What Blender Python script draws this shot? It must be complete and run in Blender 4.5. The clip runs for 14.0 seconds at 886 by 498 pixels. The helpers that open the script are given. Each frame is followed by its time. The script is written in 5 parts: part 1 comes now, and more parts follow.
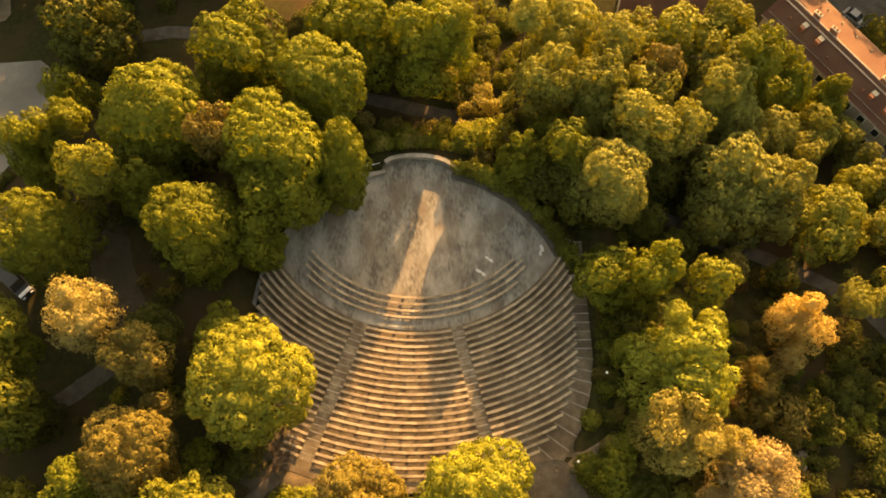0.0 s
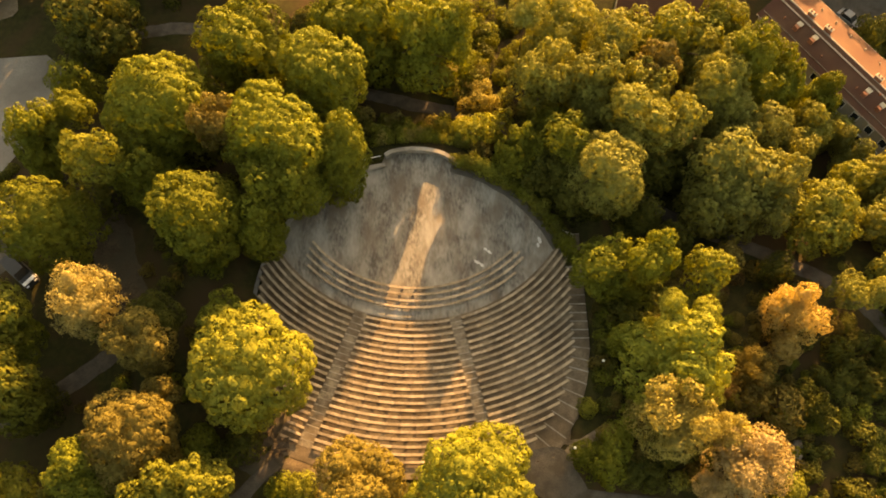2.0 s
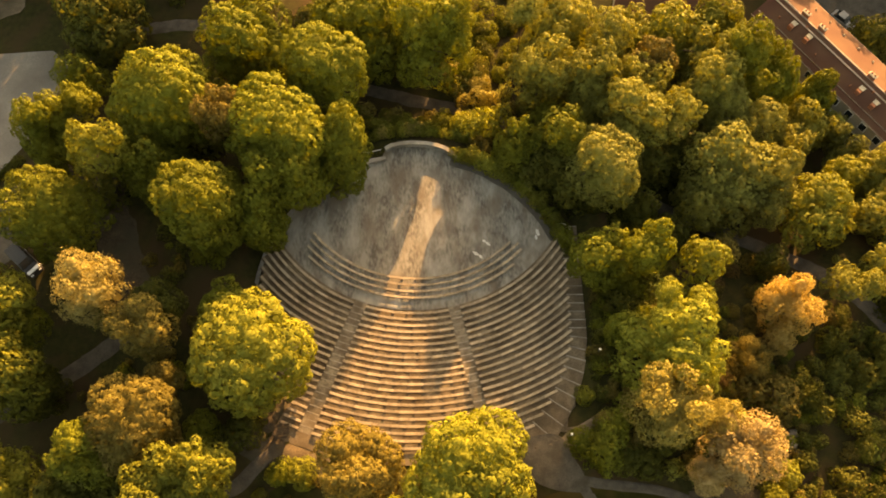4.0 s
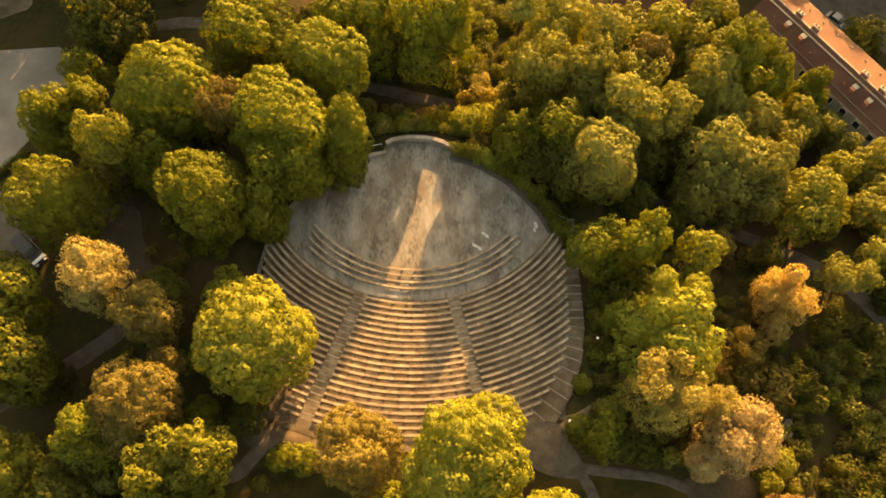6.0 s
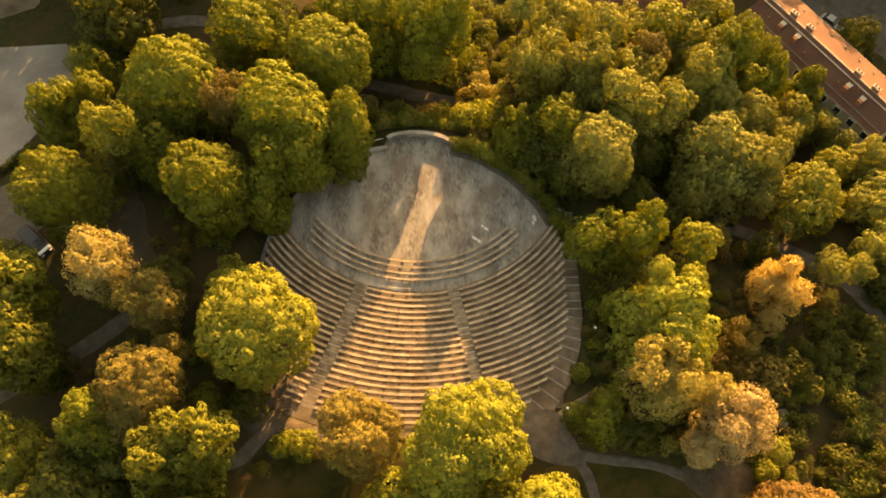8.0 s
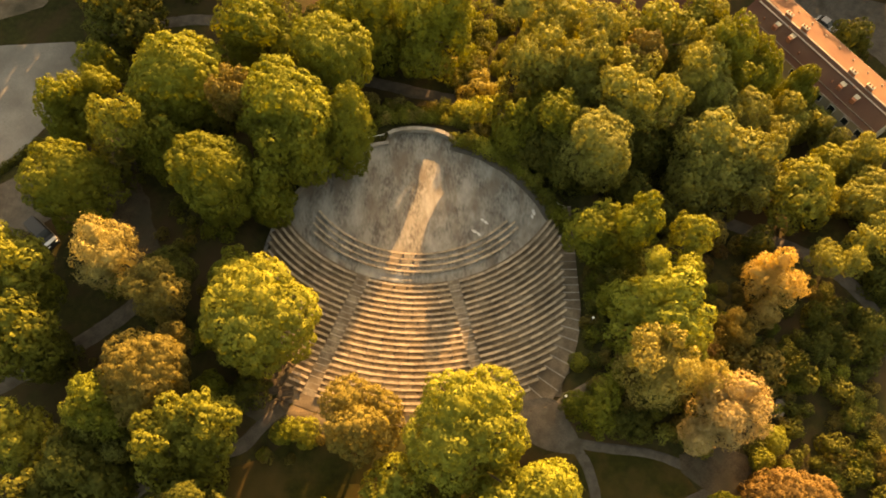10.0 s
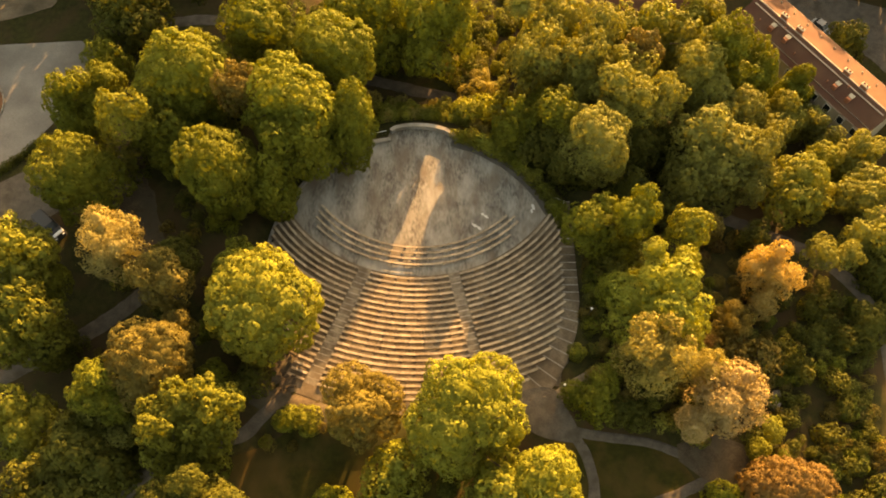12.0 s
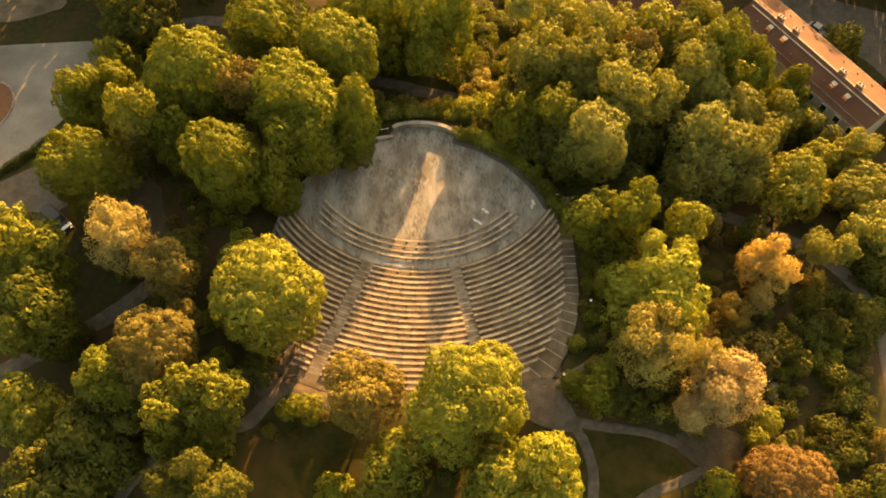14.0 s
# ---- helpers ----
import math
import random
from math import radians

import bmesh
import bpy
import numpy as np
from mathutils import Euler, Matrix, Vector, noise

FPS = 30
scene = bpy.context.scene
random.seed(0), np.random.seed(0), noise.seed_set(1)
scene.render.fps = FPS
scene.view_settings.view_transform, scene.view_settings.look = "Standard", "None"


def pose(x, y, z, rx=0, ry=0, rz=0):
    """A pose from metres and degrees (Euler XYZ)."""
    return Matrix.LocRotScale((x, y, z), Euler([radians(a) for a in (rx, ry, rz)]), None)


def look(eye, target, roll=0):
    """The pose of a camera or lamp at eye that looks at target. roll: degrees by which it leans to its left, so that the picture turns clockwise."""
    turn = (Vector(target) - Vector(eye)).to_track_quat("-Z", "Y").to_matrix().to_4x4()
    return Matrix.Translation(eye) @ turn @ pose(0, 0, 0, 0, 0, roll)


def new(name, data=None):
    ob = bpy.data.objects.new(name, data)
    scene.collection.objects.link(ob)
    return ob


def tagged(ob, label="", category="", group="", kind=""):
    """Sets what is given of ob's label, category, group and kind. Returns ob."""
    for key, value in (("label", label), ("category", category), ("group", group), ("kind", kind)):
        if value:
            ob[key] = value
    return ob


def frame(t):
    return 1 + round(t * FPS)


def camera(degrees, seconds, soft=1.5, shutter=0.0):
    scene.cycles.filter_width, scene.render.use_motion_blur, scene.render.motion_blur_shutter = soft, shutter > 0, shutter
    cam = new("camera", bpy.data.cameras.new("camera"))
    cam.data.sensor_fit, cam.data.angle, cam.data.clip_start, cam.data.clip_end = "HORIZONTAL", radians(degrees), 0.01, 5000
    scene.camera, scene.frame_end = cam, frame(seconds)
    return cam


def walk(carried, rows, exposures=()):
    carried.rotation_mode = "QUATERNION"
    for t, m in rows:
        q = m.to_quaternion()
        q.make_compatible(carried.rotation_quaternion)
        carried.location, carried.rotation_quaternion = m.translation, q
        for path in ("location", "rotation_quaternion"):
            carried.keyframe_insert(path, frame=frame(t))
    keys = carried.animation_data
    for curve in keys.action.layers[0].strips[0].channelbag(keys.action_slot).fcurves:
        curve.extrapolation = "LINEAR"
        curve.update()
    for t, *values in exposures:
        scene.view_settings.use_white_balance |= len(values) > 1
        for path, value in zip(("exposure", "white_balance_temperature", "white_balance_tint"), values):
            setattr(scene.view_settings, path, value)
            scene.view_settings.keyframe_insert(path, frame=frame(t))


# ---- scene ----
EXPOSURE, KELVIN, TINT = 2.52, 12800, 14.5
cam = camera(62.0, 14.0, soft=1.8)
ROWS = [
    (0.0, 0.000, 0.000, 90.278, 19.000, -0.000, 0.000),
    (0.5, 0.063, -0.735, 90.325, 19.239, -0.004, 0.057),
    (1.0, 0.116, -1.469, 90.375, 19.476, -0.012, 0.110),
    (1.5, 0.162, -2.204, 90.430, 19.712, -0.023, 0.160),
    (2.0, 0.199, -2.939, 90.488, 19.946, -0.037, 0.208),
    (2.5, 0.230, -3.674, 90.548, 20.179, -0.054, 0.253),
    (3.0, 0.254, -4.410, 90.612, 20.411, -0.072, 0.295),
    (4.2, 0.292, -6.177, 90.773, 20.966, -0.123, 0.389),
    (5.5, 0.307, -8.098, 90.957, 21.567, -0.181, 0.479),
    (6.0, 0.309, -8.838, 91.029, 21.800, -0.203, 0.511),
    (6.5, 0.310, -9.580, 91.101, 22.033, -0.223, 0.542),
    (7.0, 0.310, -10.323, 91.173, 22.267, -0.243, 0.572),
    (7.5, 0.310, -11.067, 91.245, 22.502, -0.260, 0.602),
    (8.0, 0.310, -11.813, 91.315, 22.740, -0.276, 0.632),
    (9.2, 0.320, -13.610, 91.477, 23.317, -0.301, 0.703),
    (10.5, 0.351, -15.569, 91.639, 23.959, -0.304, 0.783),
    (11.0, 0.371, -16.327, 91.696, 24.211, -0.297, 0.815),
    (11.5, 0.398, -17.086, 91.749, 24.467, -0.285, 0.849),
    (12.0, 0.430, -17.849, 91.798, 24.727, -0.267, 0.885),
    (12.5, 0.470, -18.613, 91.843, 24.990, -0.244, 0.922),
    (13.0, 0.518, -19.381, 91.884, 25.258, -0.214, 0.962),
    (13.5, 0.574, -20.151, 91.919, 25.530, -0.177, 1.004),
    (14.0, 0.639, -20.924, 91.949, 25.807, -0.134, 1.049),
]
walk(cam, [(t, pose(x, y, z, rx, ry, rz)) for t, x, y, z, rx, ry, rz in ROWS],
     exposures=[(0.0, EXPOSURE, KELVIN, TINT), (14.0, EXPOSURE + 0.12, KELVIN, TINT)])

# ---- light ----
SUN_AZIMUTH, SUN_HEIGHT = 18.0, 12.5
world = bpy.data.worlds.new("sky")
scene.world = world
world.use_nodes = True
wn = world.node_tree.nodes
sky = wn.new("ShaderNodeTexSky")
sky.sky_type, sky.sun_disc = "NISHITA", False
sky.sun_elevation, sky.sun_rotation = radians(SUN_HEIGHT), radians(SUN_AZIMUTH)
sky.air_density, sky.dust_density, sky.ozone_density = 1.2, 3.0, 0.6
world.node_tree.links.new(sky.outputs[0], wn["Background"].inputs[0])
wn["Background"].inputs[1].default_value = 0.115
sun = new("sun", bpy.data.lights.new("sun", "SUN"))
sun.data.energy, sun.data.angle, sun.data.color = 5.0, radians(0.6), (1.0, 0.66, 0.37)
toward = Vector((math.sin(radians(SUN_AZIMUTH)) * math.cos(radians(SUN_HEIGHT)),
                 math.cos(radians(SUN_AZIMUTH)) * math.cos(radians(SUN_HEIGHT)), math.sin(radians(SUN_HEIGHT))))
sun.matrix_world = look(toward * 300, (0, 0, 0))


# ---- materials ----
def material(name, dark, light, scale=1.0, rough=0.85, bump=0.3, stain=None, stain_scale=0.15, metal=0.0, fine=8.0, stain_at=0.52, spread=0.0, warp=0.0, patch=None, drawn=None, crisp=0.17):
    """Two colours mixed by a coarse and a fine noise, an optional stain colour in large patches, and fine relief."""
    m = bpy.data.materials.new(name)
    m.use_nodes = True
    n, l = m.node_tree.nodes, m.node_tree.links
    b = n["Principled BSDF"]
    b.inputs["Roughness"].default_value, b.inputs["Metallic"].default_value = rough, metal
    b.inputs["Specular IOR Level"].default_value = 0.12 if rough > 0.75 else 0.5
    geo = n.new("ShaderNodeNewGeometry")
    place = geo.outputs["Position"]
    if drawn:
        mp = n.new("ShaderNodeMapping")
        mp.inputs["Rotation"].default_value, mp.inputs["Scale"].default_value = (0, 0, radians(drawn[0])), (1, drawn[1], 1)
        l.new(place, mp.inputs["Vector"])
        place = mp.outputs[0]
    a, c = n.new("ShaderNodeTexNoise"), n.new("ShaderNodeTexNoise")
    a.inputs["Scale"].default_value, a.inputs["Detail"].default_value = scale, 6.0
    a.inputs["Distortion"].default_value = warp * 0.5
    c.inputs["Scale"].default_value, c.inputs["Detail"].default_value = scale * fine, 4.0
    mixf = n.new("ShaderNodeMath")
    mixf.operation = "MULTIPLY_ADD"
    mixf.inputs[1].default_value = 0.45
    half = n.new("ShaderNodeMath")
    half.operation, half.inputs[1].default_value = "MULTIPLY", 0.55
    l.new(a.outputs[0], half.inputs[0])
    l.new(c.outputs[0], mixf.inputs[0])
    l.new(half.outputs[0], mixf.inputs[2])
    ramp = n.new("ShaderNodeValToRGB")
    ramp.color_ramp.elements[0].position, ramp.color_ramp.elements[1].position = 0.5 - crisp, 0.5 + crisp
    ramp.color_ramp.elements[0].color, ramp.color_ramp.elements[1].color = (*dark, 1), (*light, 1)
    for t in (a, c):
        l.new(place, t.inputs["Vector"])
    l.new(mixf.outputs[0], ramp.inputs[0])
    colour = ramp.outputs[0]
    for stain, stain_scale, stain_at in ([(stain, stain_scale, stain_at)] if stain else []) + ([patch] if patch else []):
        s = n.new("ShaderNodeTexNoise")
        s.inputs["Scale"].default_value, s.inputs["Detail"].default_value = stain_scale, 7.0
        s.inputs["Distortion"].default_value = warp
        l.new(place, s.inputs["Vector"])
        sr = n.new("ShaderNodeValToRGB")
        sr.color_ramp.elements[0].position, sr.color_ramp.elements[1].position = stain_at - 0.08, stain_at + 0.14
        l.new(s.outputs[0], sr.inputs[0])
        mx = n.new("ShaderNodeMix")
        mx.data_type = "RGBA"
        l.new(sr.outputs[0], mx.inputs[0])
        l.new(colour, mx.inputs[6])
        mx.inputs[7].default_value = (*stain, 1)
        colour = mx.outputs[2]
    if spread:
        info, hsv, mr = n.new("ShaderNodeObjectInfo"), n.new("ShaderNodeHueSaturation"), n.new("ShaderNodeMapRange")
        mr.inputs[3].default_value, mr.inputs[4].default_value = 1 - spread, 1 + spread
        l.new(info.outputs["Random"], mr.inputs[0])
        l.new(mr.outputs[0], hsv.inputs["Value"])
        l.new(colour, hsv.inputs["Color"])
        colour = hsv.outputs[0]
    l.new(colour, b.inputs["Base Color"])
    if bump:
        bp = n.new("ShaderNodeBump")
        bp.inputs["Strength"].default_value, bp.inputs["Distance"].default_value = bump, 0.05
        l.new(c.outputs[0], bp.inputs["Height"])
        l.new(bp.outputs[0], b.inputs["Normal"])
    return m


def leaf_material(name, low, high, glow):
    """Leaves: a colour that varies from clump to clump and tree to tree; part of the light passes through the blade."""
    m = bpy.data.materials.new(name)
    m.use_nodes = True
    n, l = m.node_tree.nodes, m.node_tree.links
    b, out = n["Principled BSDF"], n["Material Output"]
    b.inputs["Roughness"].default_value = 0.7
    b.inputs["Specular IOR Level"].default_value = 0.08
    geo, info = n.new("ShaderNodeNewGeometry"), n.new("ShaderNodeObjectInfo")
    tex = n.new("ShaderNodeTexNoise")
    tex.inputs["Scale"].default_value, tex.inputs["Detail"].default_value = 0.55, 3.0
    l.new(geo.outputs["Position"], tex.inputs["Vector"])
    add = n.new("ShaderNodeMath")
    add.operation, add.inputs[1].default_value = "MULTIPLY_ADD", 0.16
    l.new(geo.outputs["Random Per Island"], add.inputs[0])
    l.new(tex.outputs[0], add.inputs[2])
    ramp = n.new("ShaderNodeValToRGB")
    ramp.color_ramp.elements[0].position, ramp.color_ramp.elements[1].position = 0.4, 0.86
    ramp.color_ramp.elements[0].color, ramp.color_ramp.elements[1].color = (*low, 1), (*high, 1)
    l.new(add.outputs[0], ramp.inputs[0])
    hsv, mr = n.new("ShaderNodeHueSaturation"), n.new("ShaderNodeMapRange")
    mr.inputs[3].default_value, mr.inputs[4].default_value = 0.82, 1.18
    l.new(info.outputs["Random"], mr.inputs[0])
    l.new(mr.outputs[0], hsv.inputs["Value"])
    l.new(ramp.outputs[0], hsv.inputs["Color"])
    l.new(hsv.outputs[0], b.inputs["Base Color"])
    grain, bp = n.new("ShaderNodeTexNoise"), n.new("ShaderNodeBump")
    grain.inputs["Scale"].default_value, grain.inputs["Detail"].default_value = 5.0, 4.0
    bp.inputs["Strength"].default_value, bp.inputs["Distance"].default_value = 0.4, 0.1
    l.new(geo.outputs["Position"], grain.inputs["Vector"])
    l.new(grain.outputs[0], bp.inputs["Height"])
    l.new(bp.outputs[0], b.inputs["Normal"])
    tr, mix = n.new("ShaderNodeBsdfTranslucent"), n.new("ShaderNodeMixShader")
    mul = n.new("ShaderNodeMix")
    mul.data_type, mul.blend_type = "RGBA", "MULTIPLY"
    mul.inputs[0].default_value = 1.0
    l.new(hsv.outputs[0], mul.inputs[6])
    mul.inputs[7].default_value = (*glow, 1)
    l.new(mul.outputs[2], tr.inputs["Color"])
    mix.inputs[0].default_value = 0.32
    l.new(b.outputs[0], mix.inputs[1])
    l.new(tr.outputs[0], mix.inputs[2])
    l.new(mix.outputs[0], out.inputs["Surface"])
    return m


# grass and litter darkened below their own tone, for the shade under trees
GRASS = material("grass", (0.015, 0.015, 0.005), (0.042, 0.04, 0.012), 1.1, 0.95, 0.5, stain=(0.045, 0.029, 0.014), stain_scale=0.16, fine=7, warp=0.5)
ASPHALT = material("stage_asphalt", (0.088, 0.079, 0.067), (0.222, 0.207, 0.18), 0.6, 0.85, 0.25, stain=(0.29, 0.28, 0.25), stain_scale=0.26, fine=5, stain_at=0.55, warp=0.25, patch=(
    (0.14, 0.114, 0.088), 0.45, 0.55), drawn=(22, 0.45), crisp=0.1)
GRAVEL = material("gravel_path", (0.054, 0.045, 0.036), (0.108, 0.093, 0.076), 0.9, 0.95, 0.4, fine=8, stain=(0.05, 0.042, 0.03), stain_scale=0.5, stain_at=0.6)
SAND = material("sand", (0.12, 0.088, 0.058), (0.21, 0.16, 0.11), 0.7, 0.95, 0.4, stain=(0.07, 0.056, 0.036), stain_scale=0.25, fine=7)
PALE_GRAVEL = material("pale_gravel", (0.14, 0.128, 0.112), (0.215, 0.2, 0.176), 0.3, 0.95, 0.3, stain=(0.115, 0.104, 0.09), stain_scale=0.12, fine=16)
DIRT = material("bare_earth", (0.042, 0.032, 0.022), (0.095, 0.072, 0.048), 0.8, 0.95, 0.5, fine=7, stain=(0.05, 0.044, 0.03), stain_scale=0.4, crisp=0.12)
SOIL = material("red_soil", (0.1, 0.05, 0.03), (0.17, 0.086, 0.05), 1.5, 0.95, 0.6, fine=6)
# olive lawn with the shade lying on it mixed into a very dark colour
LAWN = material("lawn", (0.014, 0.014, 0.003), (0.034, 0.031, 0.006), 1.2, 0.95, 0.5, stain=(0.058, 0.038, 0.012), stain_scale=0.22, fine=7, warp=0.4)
TERRACE = material("worn_terrace", (0.09, 0.07, 0.05), (0.19, 0.15, 0.105), 0.9, 0.95, 0.5, stain=(0.075, 0.056, 0.038), stain_scale=0.3, fine=7, crisp=0.13)
AISLE = material("worn_steps", (0.1, 0.086, 0.066), (0.22, 0.19, 0.15), 1.1, 0.95, 0.4, stain=(0.1, 0.08, 0.058), stain_scale=0.5, fine=6, spread=0.15, crisp=0.11)
CONCRETE = material("pale_concrete", (0.2, 0.185, 0.16), (0.34, 0.31, 0.27), 0.9, 0.9, 0.35, stain=(0.16, 0.14, 0.115), stain_scale=0.4, fine=10, spread=0.15)
WALL = material("weathered_wall", (0.16, 0.15, 0.135), (0.3, 0.285, 0.26), 0.7, 0.9, 0.35, stain=(0.1, 0.095, 0.085), stain_scale=0.35, fine=10)
WOOD = material("weathered_wood", (0.19, 0.15, 0.108), (0.37, 0.3, 0.22), 1.6, 0.8, 0.3, fine=9, spread=0.26, crisp=0.14)
BARK = material("bark", (0.035, 0.026, 0.018), (0.09, 0.07, 0.05), 2.0, 0.95, 0.8, fine=8)
ROOF = material("red_roof", (0.082, 0.042, 0.028), (0.125, 0.065, 0.042), 0.8, 0.85, 0.3, stain=(0.085, 0.038, 0.027), stain_scale=0.2, fine=12)
ROOF_METAL = material("roof_metal", (0.2, 0.15, 0.12), (0.3, 0.23, 0.18), 0.9, 0.5, 0.1, metal=0.3)
PLASTER = material("pale_plaster", (0.3, 0.26, 0.2), (0.4, 0.35, 0.27), 0.6, 0.9, 0.2)
WHITE = material("white_paint", (0.72, 0.7, 0.66), (0.82, 0.8, 0.76), 2.0, 0.5, 0.05)
BRICK = material("chimney_brick", (0.2, 0.08, 0.05), (0.3, 0.13, 0.08), 3.0, 0.9, 0.4)
ROCK = material("rock", (0.07, 0.06, 0.048), (0.17, 0.15, 0.125), 0.9, 0.9, 0.8, fine=6)
DARK_METAL = material("dark_metal", (0.025, 0.025, 0.027), (0.05, 0.05, 0.052), 3.0, 0.45, 0.05, metal=0.6)
CAR_DARK = material("dark_car_paint", (0.012, 0.012, 0.013), (0.02, 0.02, 0.022), 2.0, 0.55, 0.0)
CAR_WHITE = material("white_car_paint", (0.66, 0.66, 0.65), (0.72, 0.72, 0.71), 2.0, 0.25, 0.0)
# asphalt darkened by painted shade, for the stage edge and its low wall
SHADED_EDGE = material("shaded_edge", (0.05, 0.044, 0.037), (0.1, 0.09, 0.076), 0.5, 0.8, 0.2, fine=12)
CHALK = material("worn_white_paint", (0.3, 0.29, 0.27), (0.6, 0.58, 0.54), 4.0, 0.8, 0.1)
DARK_WOOD = material("dark_wood", (0.04, 0.03, 0.022), (0.09, 0.068, 0.048), 3.0, 0.8, 0.3)
CAR_GREY = material("grey_car_paint", (0.15, 0.15, 0.15), (0.2, 0.2, 0.2), 2.0, 0.3, 0.0)
GLASS = material("dark_glass", (0.015, 0.018, 0.02), (0.025, 0.028, 0.03), 2.0, 0.08, 0.0)
RUBBER = material("rubber", (0.012, 0.012, 0.012), (0.025, 0.025, 0.025), 4.0, 0.9, 0.1)

LEAF = {
    "lime": leaf_material("lime_leaves", (0.095, 0.104, 0.018), (0.193, 0.197, 0.038), (1.0, 0.87, 0.38)),
    "green": leaf_material("green_leaves", (0.076, 0.091, 0.013), (0.168, 0.180, 0.030), (1.0, 0.87, 0.37)),
    "olive": leaf_material("olive_leaves", (0.115, 0.122, 0.028), (0.228, 0.226, 0.055), (1.0, 0.86, 0.4)),
    "dark": leaf_material("dark_leaves", (0.048, 0.056, 0.012), (0.110, 0.111, 0.025), (1.0, 0.88, 0.4)),
    "grey": leaf_material("grey_green_leaves", (0.115, 0.121, 0.032), (0.218, 0.218, 0.059), (1.0, 0.88, 0.45)),
    "brown": leaf_material("bronze_leaves", (0.086, 0.072, 0.02), (0.182, 0.147, 0.042), (1.0, 0.8, 0.4)),
    "gold": leaf_material("golden_leaves", (0.175, 0.153, 0.046), (0.325, 0.282, 0.09), (1.0, 0.85, 0.45)),
    "tan": leaf_material("tan_leaves", (0.235, 0.18, 0.086), (0.43, 0.328, 0.156), (1.0, 0.85, 0.5)),
    "straw": leaf_material("straw_leaves", (0.185, 0.155, 0.058), (0.335, 0.28, 0.11), (1.0, 0.85, 0.47)),
    "orange": leaf_material("orange_leaves", (0.255, 0.185, 0.062), (0.44, 0.318, 0.112), (1.0, 0.82, 0.42)),
    "spring": leaf_material("spring_green_leaves", (0.120, 0.137, 0.024), (0.254, 0.265, 0.051), (1.0, 0.88, 0.38)),
    "russet": leaf_material("russet_leaves", (0.088, 0.057, 0.021), (0.19, 0.122, 0.046), (1.0, 0.8, 0.4)),
    "purple": leaf_material("purple_leaves", (0.06, 0.03, 0.025), (0.11, 0.06, 0.045), (1.0, 0.7, 0.6)),
}


# ---- mesh helpers ----
def mesh_of(bm, name):
    me = bpy.data.meshes.new(name)
    bm.to_mesh(me)
    bm.free()
    return me


def raw(name, verts, faces, mat):
    me = bpy.data.meshes.new(name)
    me.from_pydata(verts, [], faces)
    me.materials.append(mat)
    return me


def part(name, bm, mat, parent, label="", place=None):
    me = bm if isinstance(bm, bpy.types.Mesh) else mesh_of(bm, name)
    if mat is not None and not me.materials:
        me.materials.append(mat)
    ob = new(name, me)
    if parent is not None:
        ob.parent = parent
    if place is not None:
        ob.matrix_basis = place
    if label:
        ob["label"] = label
    return ob


def thing(name, label, category, group="", kind="", place=None):
    ob = new(name)
    ob.empty_display_size = 0.3
    if place is not None:
        ob.matrix_basis = place
    return tagged(ob, label, category, group, kind)


def box(bm, x0, y0, z0, x1, y1, z1, bevel=0.0):
    """Adds a box; with bevel its edges are cut."""
    r = bmesh.ops.create_cube(bm, size=1.0)
    for v in r["verts"]:
        v.co = Vector((x0 + (v.co.x + 0.5) * (x1 - x0), y0 + (v.co.y + 0.5) * (y1 - y0), z0 + (v.co.z + 0.5) * (z1 - z0)))
    if bevel:
        edges = list({e for v in r["verts"] for e in v.link_edges})
        bmesh.ops.bevel(bm, geom=edges, offset=bevel, segments=1, affect="EDGES")
    return bm


def boxed(*a, bevel=0.0):
    return box(bmesh.new(), *a, bevel=bevel)


def smooth(a, b, x):
    t = min(1.0, max(0.0, (x - a) / (b - a)))
    return t * t * (3 - 2 * t)


# ---- the plan of the theatre ----
AX, AY = -3.39, 41.95          # the axis of the seat rows
PITCH, RISE = 0.85, 0.15
ROW_COUNT, R_FRONT, R_MAIN = 21, 17.49, 22.11
STAGE_X, STAGE_Y, STAGE_R = -3.4, 22.0, 20.6
AISLES = ((-18.2, 1.65), (13.5, 1.45))  # degrees from the axis, width


def radius(k):
    return R_MAIN + PITCH * k


def end_right(k):
    """The angle at which row k ends, on the side of the long stair."""
    if k <= 12:
        return math.degrees(math.asin((16.3 - AX) / radius(k)))
    return 37.3 - 1.5 * (k - 12) - 0.055 * (k - 12) ** 2


def end_left(k):
    if k <= 12:
        return -math.degrees(math.asin((16.3 - AX) / radius(k)))
    return -max(22.8, 37.3 - 2.9 * (k - 12))


def polar(r, degrees, z=0.0):
    a = radians(degrees)
    return Vector((AX + r * math.sin(a), AY - r * math.cos(a), z))


# ---- terrain ----
SPOTS = [
    (-3, -6, 3.2), (12, -1, 2.7), (-22, -1, 2.4), (18, -6, 1.0), (29, -4, 0.7), (-47, 12, -1.5), (-54, 26, 1.6),
    (-60, 44, 0.3), (-68, 60, 0), (-41, 66, -0.5), (-14, 57, -4.4), (0, 54, -4.9), (9, 51, -5.0), (33, 37, -5.0), (41, 32, -4.6),
    (24, 12, 3.2), (44, 8, -1.8), (57, 20, -2.0), (50, 64, -14), (66, 54, -13.5), (66, 76, -14), (25, 72, -11),
    (0, 78, -7), (-30, 46, 0.5), (-33, 22, 1.6), (-4, -30, 1.5), (-45, -15, -1),
]


